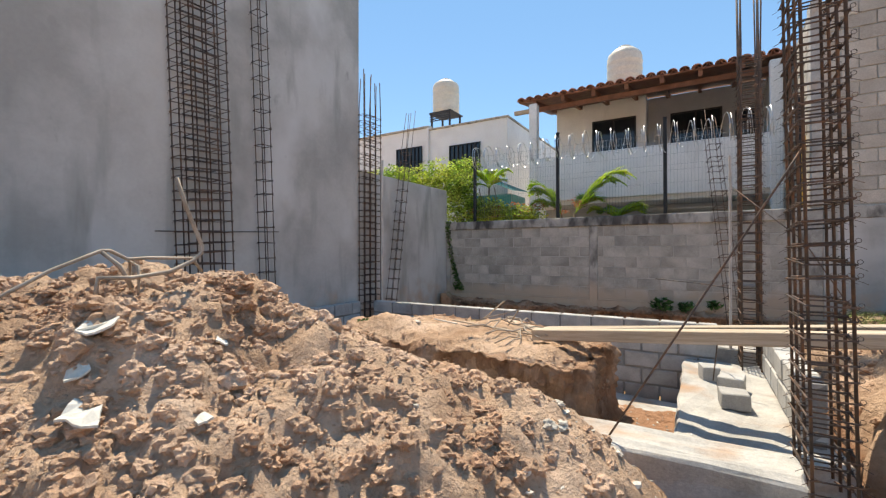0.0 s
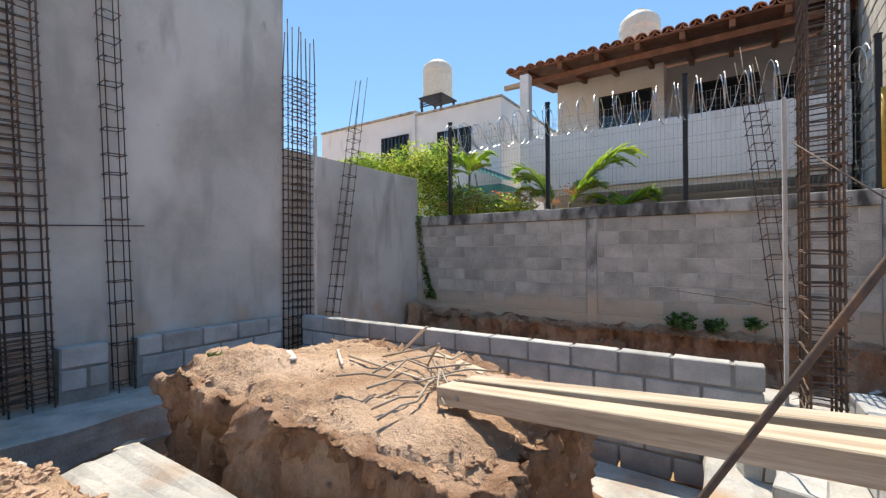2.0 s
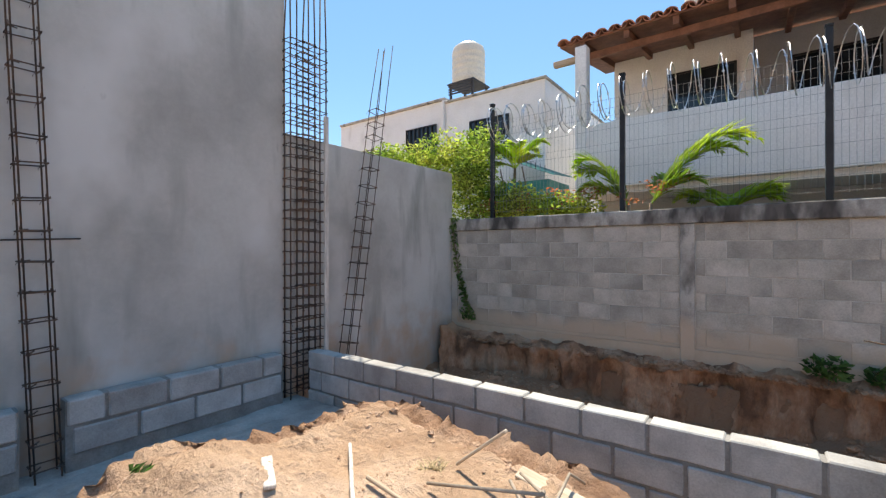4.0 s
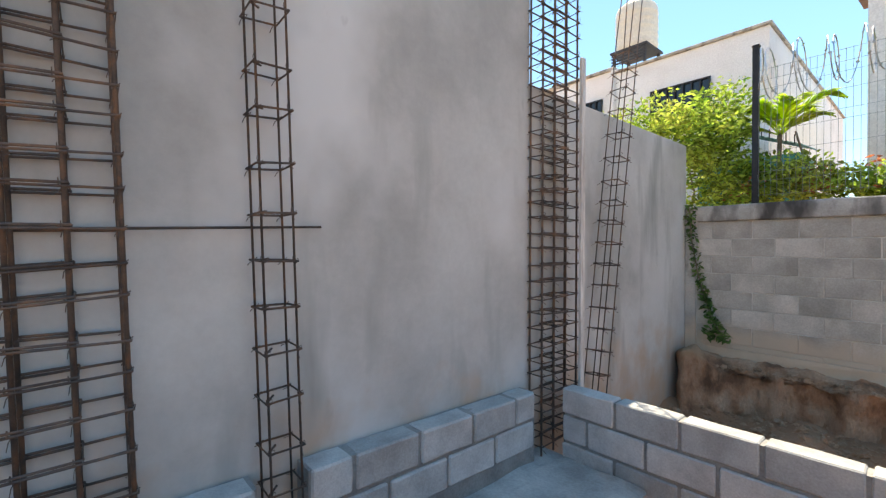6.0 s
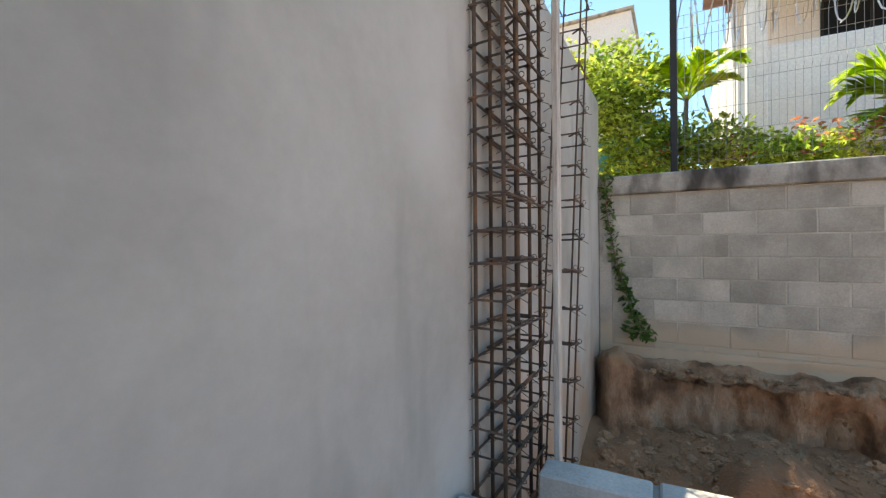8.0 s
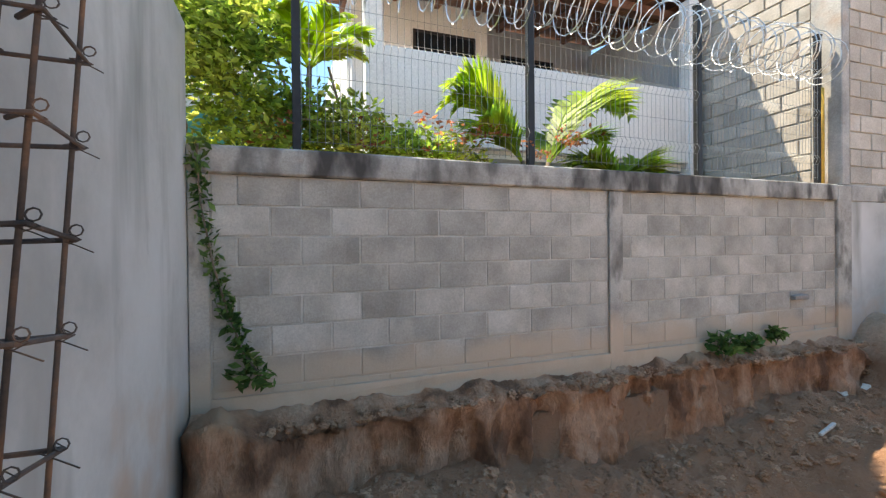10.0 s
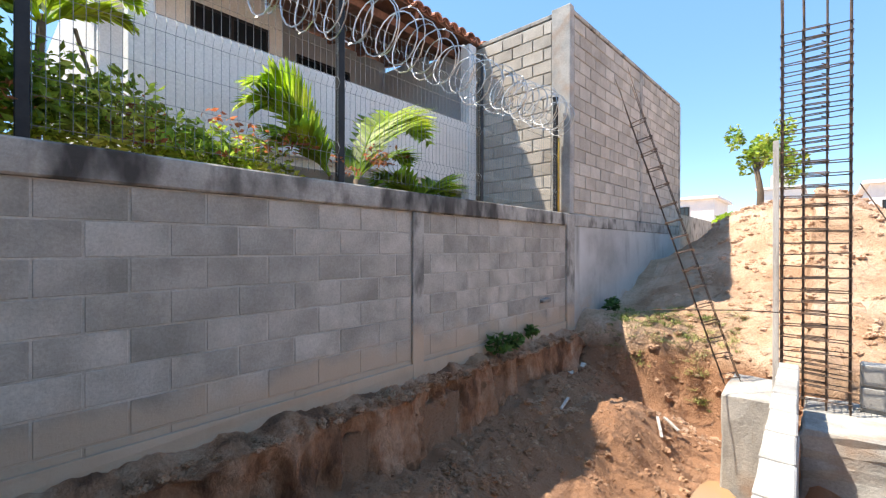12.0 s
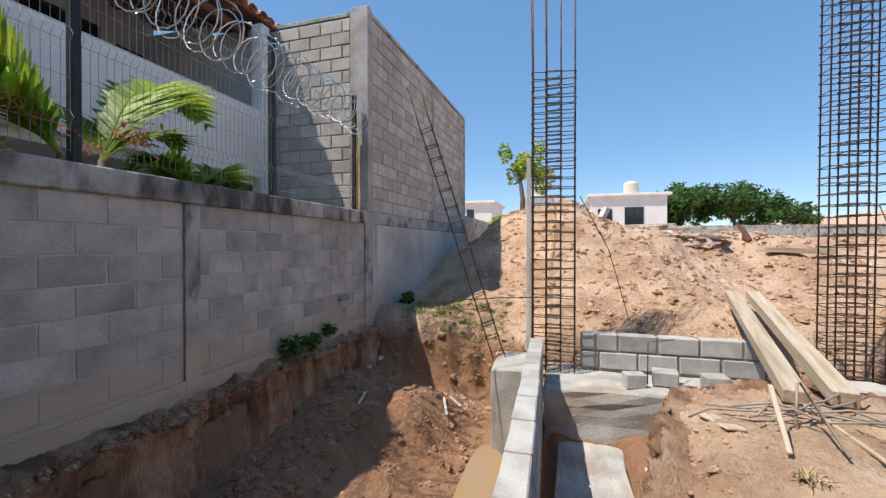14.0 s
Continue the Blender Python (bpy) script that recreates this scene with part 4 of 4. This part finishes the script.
def clods(name, spots, size, mat, label, category, seed, sink=0.72, below=9.0, level=None):
    """Loose lumps joined into one mesh, each resting in the ground."""
    r = np.random.default_rng(seed)
    xs, ys = spots(r)
    zs = height(xs, ys) if level is None else 0 * xs + level
    keep = zs < below
    xs, ys, zs = xs[keep], ys[keep], zs[keep]
    sizes = size[0] + (size[1] - size[0]) * r.random(len(xs)) ** 6
    g = Geo()
    for x, y, z, q in zip(xs, ys, zs, sizes):
        v, f = KINDS[r.integers(0, 8) if q < 0.022 else r.integers(8, 12)]
        a = r.random() * 6.28
        c, d = math.cos(a), math.sin(a)
        sx, sy, sz = q * r.uniform(0.7, 1.3, 3)
        p = v * (sx, sy, sz)
        p = np.stack([p[:, 0] * c - p[:, 1] * d + x, p[:, 0] * d + p[:, 1] * c + y, p[:, 2] + z + sz * (0.5 - sink)], 1)
        g.add(p.tolist(), f)
    return tagged(part(name, g, mat), label, category, kind="stuff")


def band(x0, x1, y0, y1, n):
    return lambda r: (r.uniform(x0, x1, n), r.uniform(y0, y1, n))


def on_heap(n):
    def spots(r):
        a, d = r.uniform(-2.6, 2.2, n), np.sqrt(r.random(n)) * 2.1
        t = r.random(n) ** 2
        return -2.25 - 2.3 * t + d * np.cos(a), 1.15 - 1.7 * t + d * np.sin(a)
    return spots


def island_rim(n):
    def spots(r):
        u, side = r.random(n), r.integers(0, 4, n)
        w = r.normal(0, 0.12, n)
        x = np.where(side < 2, -3.6 + 2.8 * u, np.where(side == 2, -3.55 + w, -0.9 + w))
        y = np.where(side == 0, 3.42 + w, np.where(side == 1, 5.0 - 0.26 * (x + 2.2) + w, 3.4 + 1.6 * u))
        return x, y
    return spots


clods("heap_clods", on_heap(21000), (0.006, 0.05), m_clod, "loose clods of dry brown earth on the spoil heap", "clods", 1)
clods("island_clods", island_rim(2600), (0.005, 0.03), m_clod, "crumbled clods along the edge of the uncut earth", "clods", 2)
clods("crumbs", band(-3.5, -1.0, 3.5, 5.0, 600), (0.004, 0.016), m_clod, "small crumbs of earth on the uncut block of soil", "clods", 3)
clods("hill_clods", band(0.9, 9.0, -1.0, 7.6, 16000), (0.008, 0.06), m_clod, "loose clods of earth on the spoil hill", "clods", 4)
clods("pit_clods", band(-5.0, 1.6, 6.0, 8.6, 4200), (0.006, 0.05), m_damp, "damp clods of earth in the pit", "clods", 5)
clods("bank_clods", band(-5.1, 1.5, 7.7, 8.3, 2200), (0.006, 0.05), m_damp, "crumbled clods along the bank under the block wall", "clods", 12)
clods("lip_clods", band(-5.12, 1.5, 8.36, 8.62, 1500), (0.006, 0.04), m_damp, "crumbs and small clods along the lip of the bank", "clods", 13, 0.5, 9.0, 0.53)
clods("trench_rubble", band(-4.1, 0.35, 2.3, 5.7, 1800), (0.004, 0.018), m_stone, "grey rubble and gravel scattered in the trenches", "rubble", 6, 0.4, 0.22)
clods("start_rubble", band(-0.7, 0.3, 0.2, 2.9, 500), (0.006, 0.04), m_stone, "grey rubble beside the foundation beam", "rubble", 7)
clods("footing_rubble", band(-0.2, 0.4, 3.4, 5.7, 160), (0.008, 0.04), m_stone, "mortar crumbs on the footing", "rubble", 8)
clods("heap_stones", on_heap(60), (0.015, 0.06), m_stone, "pale stones and plaster lumps on the spoil heap", "stones", 9)


# ---- things lying about ----
def loose_block(x, y, z, rz, seed, sx=0.22, sy=0.15, sz=0.13):
    me = bevelled(Geo().box((-sx / 2, -sy / 2, 0), (sx / 2, sy / 2, sz)), "concrete_block", 0.008, 1, 0.008, 2, seed)
    ob = part("concrete_block", me, m_new_block)
    ob.matrix_world = pose(x, y, z, 0, 0, rz)
    return tagged(ob, "loose broken grey concrete block on the footing", "concrete block", "loose blocks")


loose_block(0.20, 4.66, 0.375, 82, 1, 0.24, 0.2, 0.14)
loose_block(0.19, 4.20, 0.375, 95, 2, 0.22, 0.2, 0.13)
loose_block(0.03, 4.98, 0.375, 12, 3, 0.15, 0.2, 0.14)


def scrap(name, pts, thick, mat, label, category, group="", seed=0):
    """A flat bent piece: outline points lifted on the ground."""
    bm = bmesh.new()
    f = bm.faces.new([bm.verts.new(p) for p in pts])
    bmesh.ops.triangulate(bm, faces=[f])
    bmesh.ops.subdivide_edges(bm, edges=bm.edges[:], cuts=2)
    for v in bm.verts:
        v.co.z += 0.03 * noise.noise(v.co * 14 + Vector((seed, 0, 0)))
    ext = bmesh.ops.extrude_face_region(bm, geom=bm.faces[:])
    bmesh.ops.translate(bm, verts=[v for v in ext["geom"] if isinstance(v, bmesh.types.BMVert)], vec=(0, 0, thick))
    bmesh.ops.recalc_face_normals(bm, faces=bm.faces[:])
    me = bpy.data.meshes.new(name)
    bm.to_mesh(me)
    bm.free()
    return tagged(part(name, me, mat), label, category, group)


m_paper = material("torn_sack", [(0.62, 0.58, 0.50), (0.74, 0.71, 0.64)], (6, 50), 0.85, 0.3, 0.004)
for k, (x, y, r) in enumerate(((-2.01, 0.66, 0.085), (-1.94, 0.56, 0.06), (-1.80, 0.54, 0.085), (-1.57, 0.80, 0.04), (-1.84, 1.04, 0.035), (-1.30, 0.61, 0.06), (-1.20, 0.78, 0.045))):
    z = ground_z(x, y) + 0.03
    rnd = random.Random(k)
    scrap("paper_scrap", [(x + r * rnd.uniform(0.5, 1.2) * math.cos(a), y + r * rnd.uniform(0.5, 1.2) * math.sin(a), z + 0.25 * (ground_z(x + r * math.cos(a), y + r * math.sin(a)) - z)) for a in [i * 1.05 for i in range(6)]], 0.008, m_paper, "crumpled pale scrap of cement sack on the spoil heap", "scrap", "scraps on the heap", k * 3.1)

m_dull = material("dull_wire", [(0.30, 0.25, 0.20), (0.42, 0.36, 0.30)], (8, 60), 0.7, 0.2, 0.001, metal=0.3)


def wire(pts, r, label, mat=None, name="steel_rod", category="steel rod"):
    return tagged(part(name, Geo().tube(pts, r, 7), mat or m_rust, smooth=True), label, category)


# bent rods sticking out of the heap
wire([(-2.35, 0.30, 1.42), (-2.3, 0.46, 1.50), (-2.3, 0.60, 1.59), (-2.3, 0.77, 1.67), (-2.3, 0.80, 1.67), (-2.3, 0.87, 1.63), (-2.3, 0.95, 1.635), (-2.3, 1.16, 1.63), (-2.32, 1.22, 1.56)], 0.008, "long bent grey rod poking out of the spoil heap", m_dull)
wire([(-2.2, 1.03, 2.02), (-2.2, 1.08, 1.87), (-2.2, 1.15, 1.70), (-2.2, 1.15, 1.66), (-2.2, 1.11, 1.62), (-2.2, 1.00, 1.57), (-2.2, 0.85, 1.55), (-2.2, 0.72, 1.555), (-2.2, 0.71, 1.45)], 0.010, "bent steel rod lying over the top of the heap", m_dull)
wire([(-2.3, 0.77, 1.665), (-2.28, 0.83, 1.60), (-2.26, 0.87, 1.50)], 0.010, "short bent rod end stuck in the heap", m_dull)
wire([(-2.22, 0.88, 1.45), (-2.22, 0.88, 1.60), (-2.35, 0.90, 1.62), (-2.35, 0.90, 1.46)], 0.006, "small square stirrup stuck in the heap", m_dull, "stirrup", "stirrup")


def timber(a, b, w, h, label, mat=None, name="wood_offcut", seed=0):
    a, b = Vector(a), Vector(b)
    d = b - a
    me = bevelled(Geo().box((0, -w / 2, 0), (d.length, w / 2, h)), name, 0.004, 1, 0.004, 2, seed)
    ob = part(name, me, mat or m_wood)
    ob.matrix_world = Matrix.Translation(a) @ d.to_track_quat("X", "Z").to_matrix().to_4x4()
    return tagged(ob, label, "timber", "wood offcuts")


def on(x, y, up=0.0):
    return (x, y, ground_z(x, y) + up)


timber(on(-1.62, 4.80, 0.01), on(-2.05, 4.78, 0.01), 0.10, 0.015, "short flat wood offcut lying on the earth", seed=1)
timber(on(-2.55, 4.30, 0.02), on(-1.35, 4.18, 0.02), 0.018, 0.018, "long thin stick lying on the earth", seed=2)
timber(on(-2.3, 4.65, 0.02), (-2.02, 4.62, 1.07), 0.025, 0.015, "split stick standing up from the earth", seed=3)
timber(on(-3.05, 4.12, 0.01), on(-2.82, 4.0, 0.01), 0.05, 0.02, "grey wood offcut on crumbled earth", m_grey_wood, seed=4)
timber(on(-2.95, 4.55, 0.02), on(-2.35, 4.05, 0.02), 0.018, 0.018, "thin stick on the earth", m_grey_wood, seed=5)
timber((-3.85, 3.35, 0.2), (-3.2, 3.05, 0.42), 0.12, 0.03, "rough board leaning on the foundation beam", seed=6)
for k, (x, y, a) in enumerate(((4.55, 4.1, 0.2), (4.7, 3.7, -0.4), (4.9, 3.4, 0.9), (4.6, 3.2, 0.1), (5.0, 3.9, 0.6), (4.8, 2.9, -0.7), (5.2, 3.3, 0.3), (4.75, 3.95, 1.2), (5.1, 2.8, 1.5))):
    z = max(ground_z(x, y), ground_z(x + 0.2, y), ground_z(x, y + 0.25), ground_z(x, y - 0.25)) + 0.03 + 0.045 * (k % 3)
    L = 0.75 + 0.1 * (k % 3)
    timber((x - L / 2 * math.sin(a), y - L / 2 * math.cos(a), z), (x + L / 2 * math.sin(a), y + L / 2 * math.cos(a), z + 0.05 * ((k % 3) - 1)), 0.16, 0.04, "weathered board in a pile on the hill", m_grey_wood if k % 2 else m_wood, "board", k)
timber(on(4.4, 2.15, 0.06), on(4.3, 1.15, 0.08), 0.14, 0.09, "thick timber lying on the hill", seed=7)
timber(on(5.0, 2.2, 0.0), on(5.1, 2.35, 0.32), 0.2, 0.06, "rusty brown board standing on the hill", m_beam, seed=8)
timber(on(4.1, 4.95, 0.03), on(4.2, 4.85, 0.26), 0.12, 0.1, "pale block of wood on the hill slope", m_grey_wood, seed=9)

# bent rebar and tie wire heaped on the earth
rnd = random.Random(77)
for k in range(7):
    x, y = -1.75 + rnd.uniform(-0.15, 0.2), 4.25 + rnd.uniform(-0.25, 0.25)
    a = rnd.uniform(-0.5, 0.9)
    pts = []
    for i in range(7):
        u = (i - 3) * 0.17
        px, py = x + u * math.sin(a) + 0.05 * math.sin(i * 1.7 + k), y - u * math.cos(a) + 0.04 * math.cos(i * 2.1 + k)
        pts.append(on(px, py, 0.03 + 0.03 * (i % 2) + 0.01 * k))
    wire(pts, 0.007, "bent rusty tie rod in a tangle on the earth", m_dull, "bent_rod")
wire([on(-1.9, 4.45, 0.02), on(-1.75, 4.38, 0.25), on(-1.74, 4.36, 0.26), on(-2.3, 4.42, 0.03)], 0.007, "bent rebar hook on the earth", m_dull, "bent_rod")
wire([on(-1.4 + 0.16 * math.cos(a), 4.25 + 0.13 * math.sin(a), 0.05 + 0.02 * math.sin(3 * a)) for a in [i * 0.45 for i in range(14)]], 0.003, "loop of thin wire on the earth", m_dull, "wire_loop", "wire")
wire([(0.26, 5.5, 2.35), (0.8, 5.15, 1.75), (1.25, 4.85, ground_z(1.25, 4.85))], 0.005, "thin guy wire from the cage to the hill", None, "guy_wire", "wire")
wire([(-0.6, 6.9, 1.25), (0.0, 6.3, 1.24), (0.26, 5.95, 1.22)], 0.005, "thin rod tied across the leaning cage")
wire([(0.06, 4.85, 0.4), (0.1, 4.84, 0.82), (0.12, 4.7, 0.84), (0.3, 4.55, 0.82)], 0.006, "bent rod standing on the footing")


def grass_tuft(x, y, z, r, n, seed):
    rnd = random.Random(seed)
    g = Geo()
    for k in range(n):
        a, l = rnd.uniform(0, 6.28), rnd.uniform(0.5, 1.0) * r
        d = Vector((math.cos(a), math.sin(a), rnd.uniform(0.1, 1.0))).normalized()
        p = Vector((x + rnd.uniform(-1, 1) * r * 0.4, y + rnd.uniform(-1, 1) * r * 0.4, z))
        s = Vector((-d.y, d.x, 0)) * 0.004
        g.add([p - s, p + s, p + d * l * 0.6 + s * 0.7, p + d * l + Vector((0, 0, -0.3 * l)), p + d * l * 0.6 - s * 0.7], [(0, 1, 2, 4), (4, 2, 3)])
    return g


m_straw = material("dry_grass", [(0.40, 0.30, 0.17), (0.55, 0.44, 0.27)], (6, 40), 0.9, 0.0, island=0.3)
m_grass = material("bank_grass", [(0.12, 0.19, 0.04), (0.24, 0.27, 0.08), (0.38, 0.34, 0.15)], (2, 20), 0.8, 0.0, island=0.4)
tagged(part("dry_roots", grass_tuft(-2.42, 4.62, ground_z(-2.42, 4.62), 0.11, 90, 3), m_straw), "tuft of dry roots on the earth", "dry grass", kind="stuff")
g = Geo()
rg = random.Random(12)
for k in range(150):
    x, y = rg.uniform(1.5, 2.5), rg.uniform(6.5, 8.2)
    t = grass_tuft(x, y, ground_z(x, y), rg.uniform(0.06, 0.2), 22, k)
    g.add(t.v, t.f)
tagged(part("bank_grass", g, m_grass), "sparse green and dry grass on the bank of the pit", "grass", kind="stuff")
tagged(part("pipe_stub", Geo().tube([(-0.98, 3.26, 0.1), (-1.0, 3.25, 0.46)], 0.016, 10), m_white, smooth=True), "short white plastic pipe standing in the trench", "pipe")


def puddle():
    g = Geo()
    n = 24
    pts = [(-0.75 + 0.62 * math.cos(a) * (1 + 0.2 * math.sin(3 * a)), 6.38 + 0.26 * math.sin(a) * (1 + 0.2 * math.cos(2 * a)), -0.36) for a in [2 * math.pi * k / n for k in range(n)]]
    g.add(pts, [tuple(range(n))])
    return tagged(part("puddle", g, m_water), "shallow muddy puddle in the pit", "puddle", kind="structure")


puddle()


# ---- far things ----
def far_house(x, y0, y1, z1, deep, label, windows):
    h = thing("far_house", pose(0, 0, 0), label, "house", "houses beyond the hill")
    part("wall", Geo().box((x, y0, 0.5), (x + deep, y1, z1)), m_white, h)
    part("roof_edge", bevelled(Geo().box((x - 0.25, y0 - 0.3, z1 + 0.002), (x + deep, y1 + 0.3, z1 + 0.2)), "roof_edge", 0.02), m_white, h)
    for a, b, c, d in windows:
        w = part("window", Geo().box((x - 0.06, a, c), (x - 0.004, b, d)), m_black, h)
        part("pane", Geo().box((x - 0.08, a + 0.08, c + 0.08), (x - 0.064, (a + b) / 2 - 0.04, d - 0.08)), m_glass, w)
        part("pane", Geo().box((x - 0.08, (a + b) / 2 + 0.04, c + 0.08), (x - 0.064, b - 0.08, d - 0.08)), m_glass, w)


far_house(30.0, -1.6, 3.7, 5.55, 7.0, "low white house with flat roof beyond the hill", [(0.0, 1.3, 3.4, 4.7), (2.2, 3.2, 3.4, 4.6)])
far_house(30.0, 11.4, 13.9, 5.3, 6.0, "small white house beyond the boundary wall", [(12.9, 13.5, 3.9, 4.8)])
far_house(38.0, 7.0, 9.5, 6.5, 6.0, "white house showing above the hill", [(7.6, 8.6, 4.4, 5.4)])
water_tank(pose(31.0, 0.72, 5.76), 0.55, 1.05)
water_tank(pose(39.0, 8.3, 6.71), 0.6, 1.2)
wall("wall_street", (30.0, -16.0, 0.5), (30.2, -2.0, 3.25), m_old_concrete, "grey street wall beyond the plot")


def tree(x, y, z, tall, spread, label, seed, clumps=26, leaf=0.16, foliage=None):
    rnd = random.Random(seed)
    t = thing("tree", pose(x, y, z), label, "tree")
    part("trunk", Geo().tube([(0, 0, -0.3), (0.05 * tall, 0, tall * 0.3), (0.02, 0.04 * tall, tall * 0.6)], 0.035 * tall, 8, taper=0.5), m_bark, t, smooth=True)
    g = Geo()
    for k in range(clumps):
        a, d = rnd.uniform(0, 6.28), rnd.random() ** 0.5
        p = (spread * d * math.cos(a), spread * d * math.sin(a), tall * (0.66 + 0.32 * (1 - d * d) * rnd.random() - 0.22 * rnd.random() * d))
        if k % 3 == 0:
            part("limb", Geo().tube([(0.02, 0.02, tall * 0.5), (p[0] * 0.5, p[1] * 0.5, tall * 0.62), p], 0.012 * tall, 5, taper=0.3), m_bark, t)
        leaves(g, p, (spread * 0.30, spread * 0.30, tall * 0.13), 120, leaf, rnd)
    tagged(part("crown", g, foliage or m_tree_leaf, t), kind="stuff")


tree(36.0, -4.0, 1.4, 6.0, 3.2, "broad green tree behind the street wall", 1, 44, 0.2)
tree(37.0, -8.4, 1.4, 5.7, 3.2, "broad green tree behind the street wall", 2, 44, 0.2)
tree(35.0, -1.6, 1.4, 4.4, 2.0, "green tree beside the far white house", 3, 20, 0.18)
tree(36.0, -11.5, 1.4, 4.2, 2.2, "green tree behind the street wall", 4, 20, 0.18)
tree(9.0, 6.95, ground_z(9.0, 6.95), 5.35 - ground_z(9.0, 6.95), 0.8, "slender young tree on the hill", 5, 10, 0.08, m_leaf)
weed(9.0, 7.7, ground_z(9, 7.7) + 0.2, 0.5, 160, 8, m_palm, 0.1)


def yellow_pipe():
    t = thing("drain_pipe", pose(1.40, 8.62, 2.36), "yellow plastic pipe beside the corner of the block house", "pipe")
    part("pipe", Geo().tube([(0, 0.19, 0), (0, 0.19, 1.15)], 0.035, 10), m_yellow, t, smooth=True)


yellow_pipe()


def teal_roof():
    t = thing("garden_shed", pose(0, 0, 0), "teal corrugated sheet roof behind the hedge", "shed")
    g = Geo()
    n = 26
    for k in range(n):
        a, b = k / n, (k + 1) / n
        pts = []
        for u in (a, (a + b) / 2, b):
            z = 3.95 - 0.62 * u + (0.02 if u == (a + b) / 2 else 0)
            pts += [(-5.9 + 1.45 * u, 10.9, z), (-5.9 + 1.45 * u, 12.2, z + 0.1)]
        g.add(pts, [(0, 2, 3, 1), (2, 4, 5, 3)])
    part("roof_sheet", g, m_teal, t)
    part("shed_wall", Geo().box((-5.85, 10.98, 1.95), (-4.5, 12.1, 3.25)), m_teal, t)
    for k in range(14):
        x = -5.85 + k * 0.1
        part("spike", Geo().tube([(x, 10.92, 3.93 - 0.043 * k), (x, 10.92, 4.07 - 0.043 * k)], 0.008, 5), m_black, t)


teal_roof()


# ---- small marks and bits ----
loose = part("brick_stub", bevelled(Geo().box((0.55, 8.585, 1.05), (0.78, 8.64, 1.10)), "brick_stub", 0.008, 1, 0.006, 2), m_mortar)
tagged(loose, "pale brick end sticking out of the block wall", "brick")
for k, (x, y, a) in enumerate(((-0.3, 7.9, 0.3), (0.9, 7.0, 1.2), (0.2, 7.0, 0.6))):
    timber(on(x, y, 0.03), on(x + 0.32 * math.cos(a), y + 0.2 * math.sin(a), 0.04), 0.03, 0.025, "broken stick lying in the pit", m_grey_wood, "stick", k)
for k, (x, y, z) in enumerate(((1.2, 8.3, 0.5), (0.9, 8.35, 0.45))):
    scrap("paper_scrap", [on(x + 0.06 * math.cos(a), y + 0.04 * math.sin(a), 0.02) for a in [i * 1.25 for i in range(5)]], 0.006, m_paper, "small pale scrap on the earth bank", "scrap", "scraps in the pit", k)
rod([(7.0, 8.60, 5.5), (6.5, 8.62, 5.62), (6.3, 8.63, 5.52)], 0.03, "rusty bar lying over the roof edge of the block house")
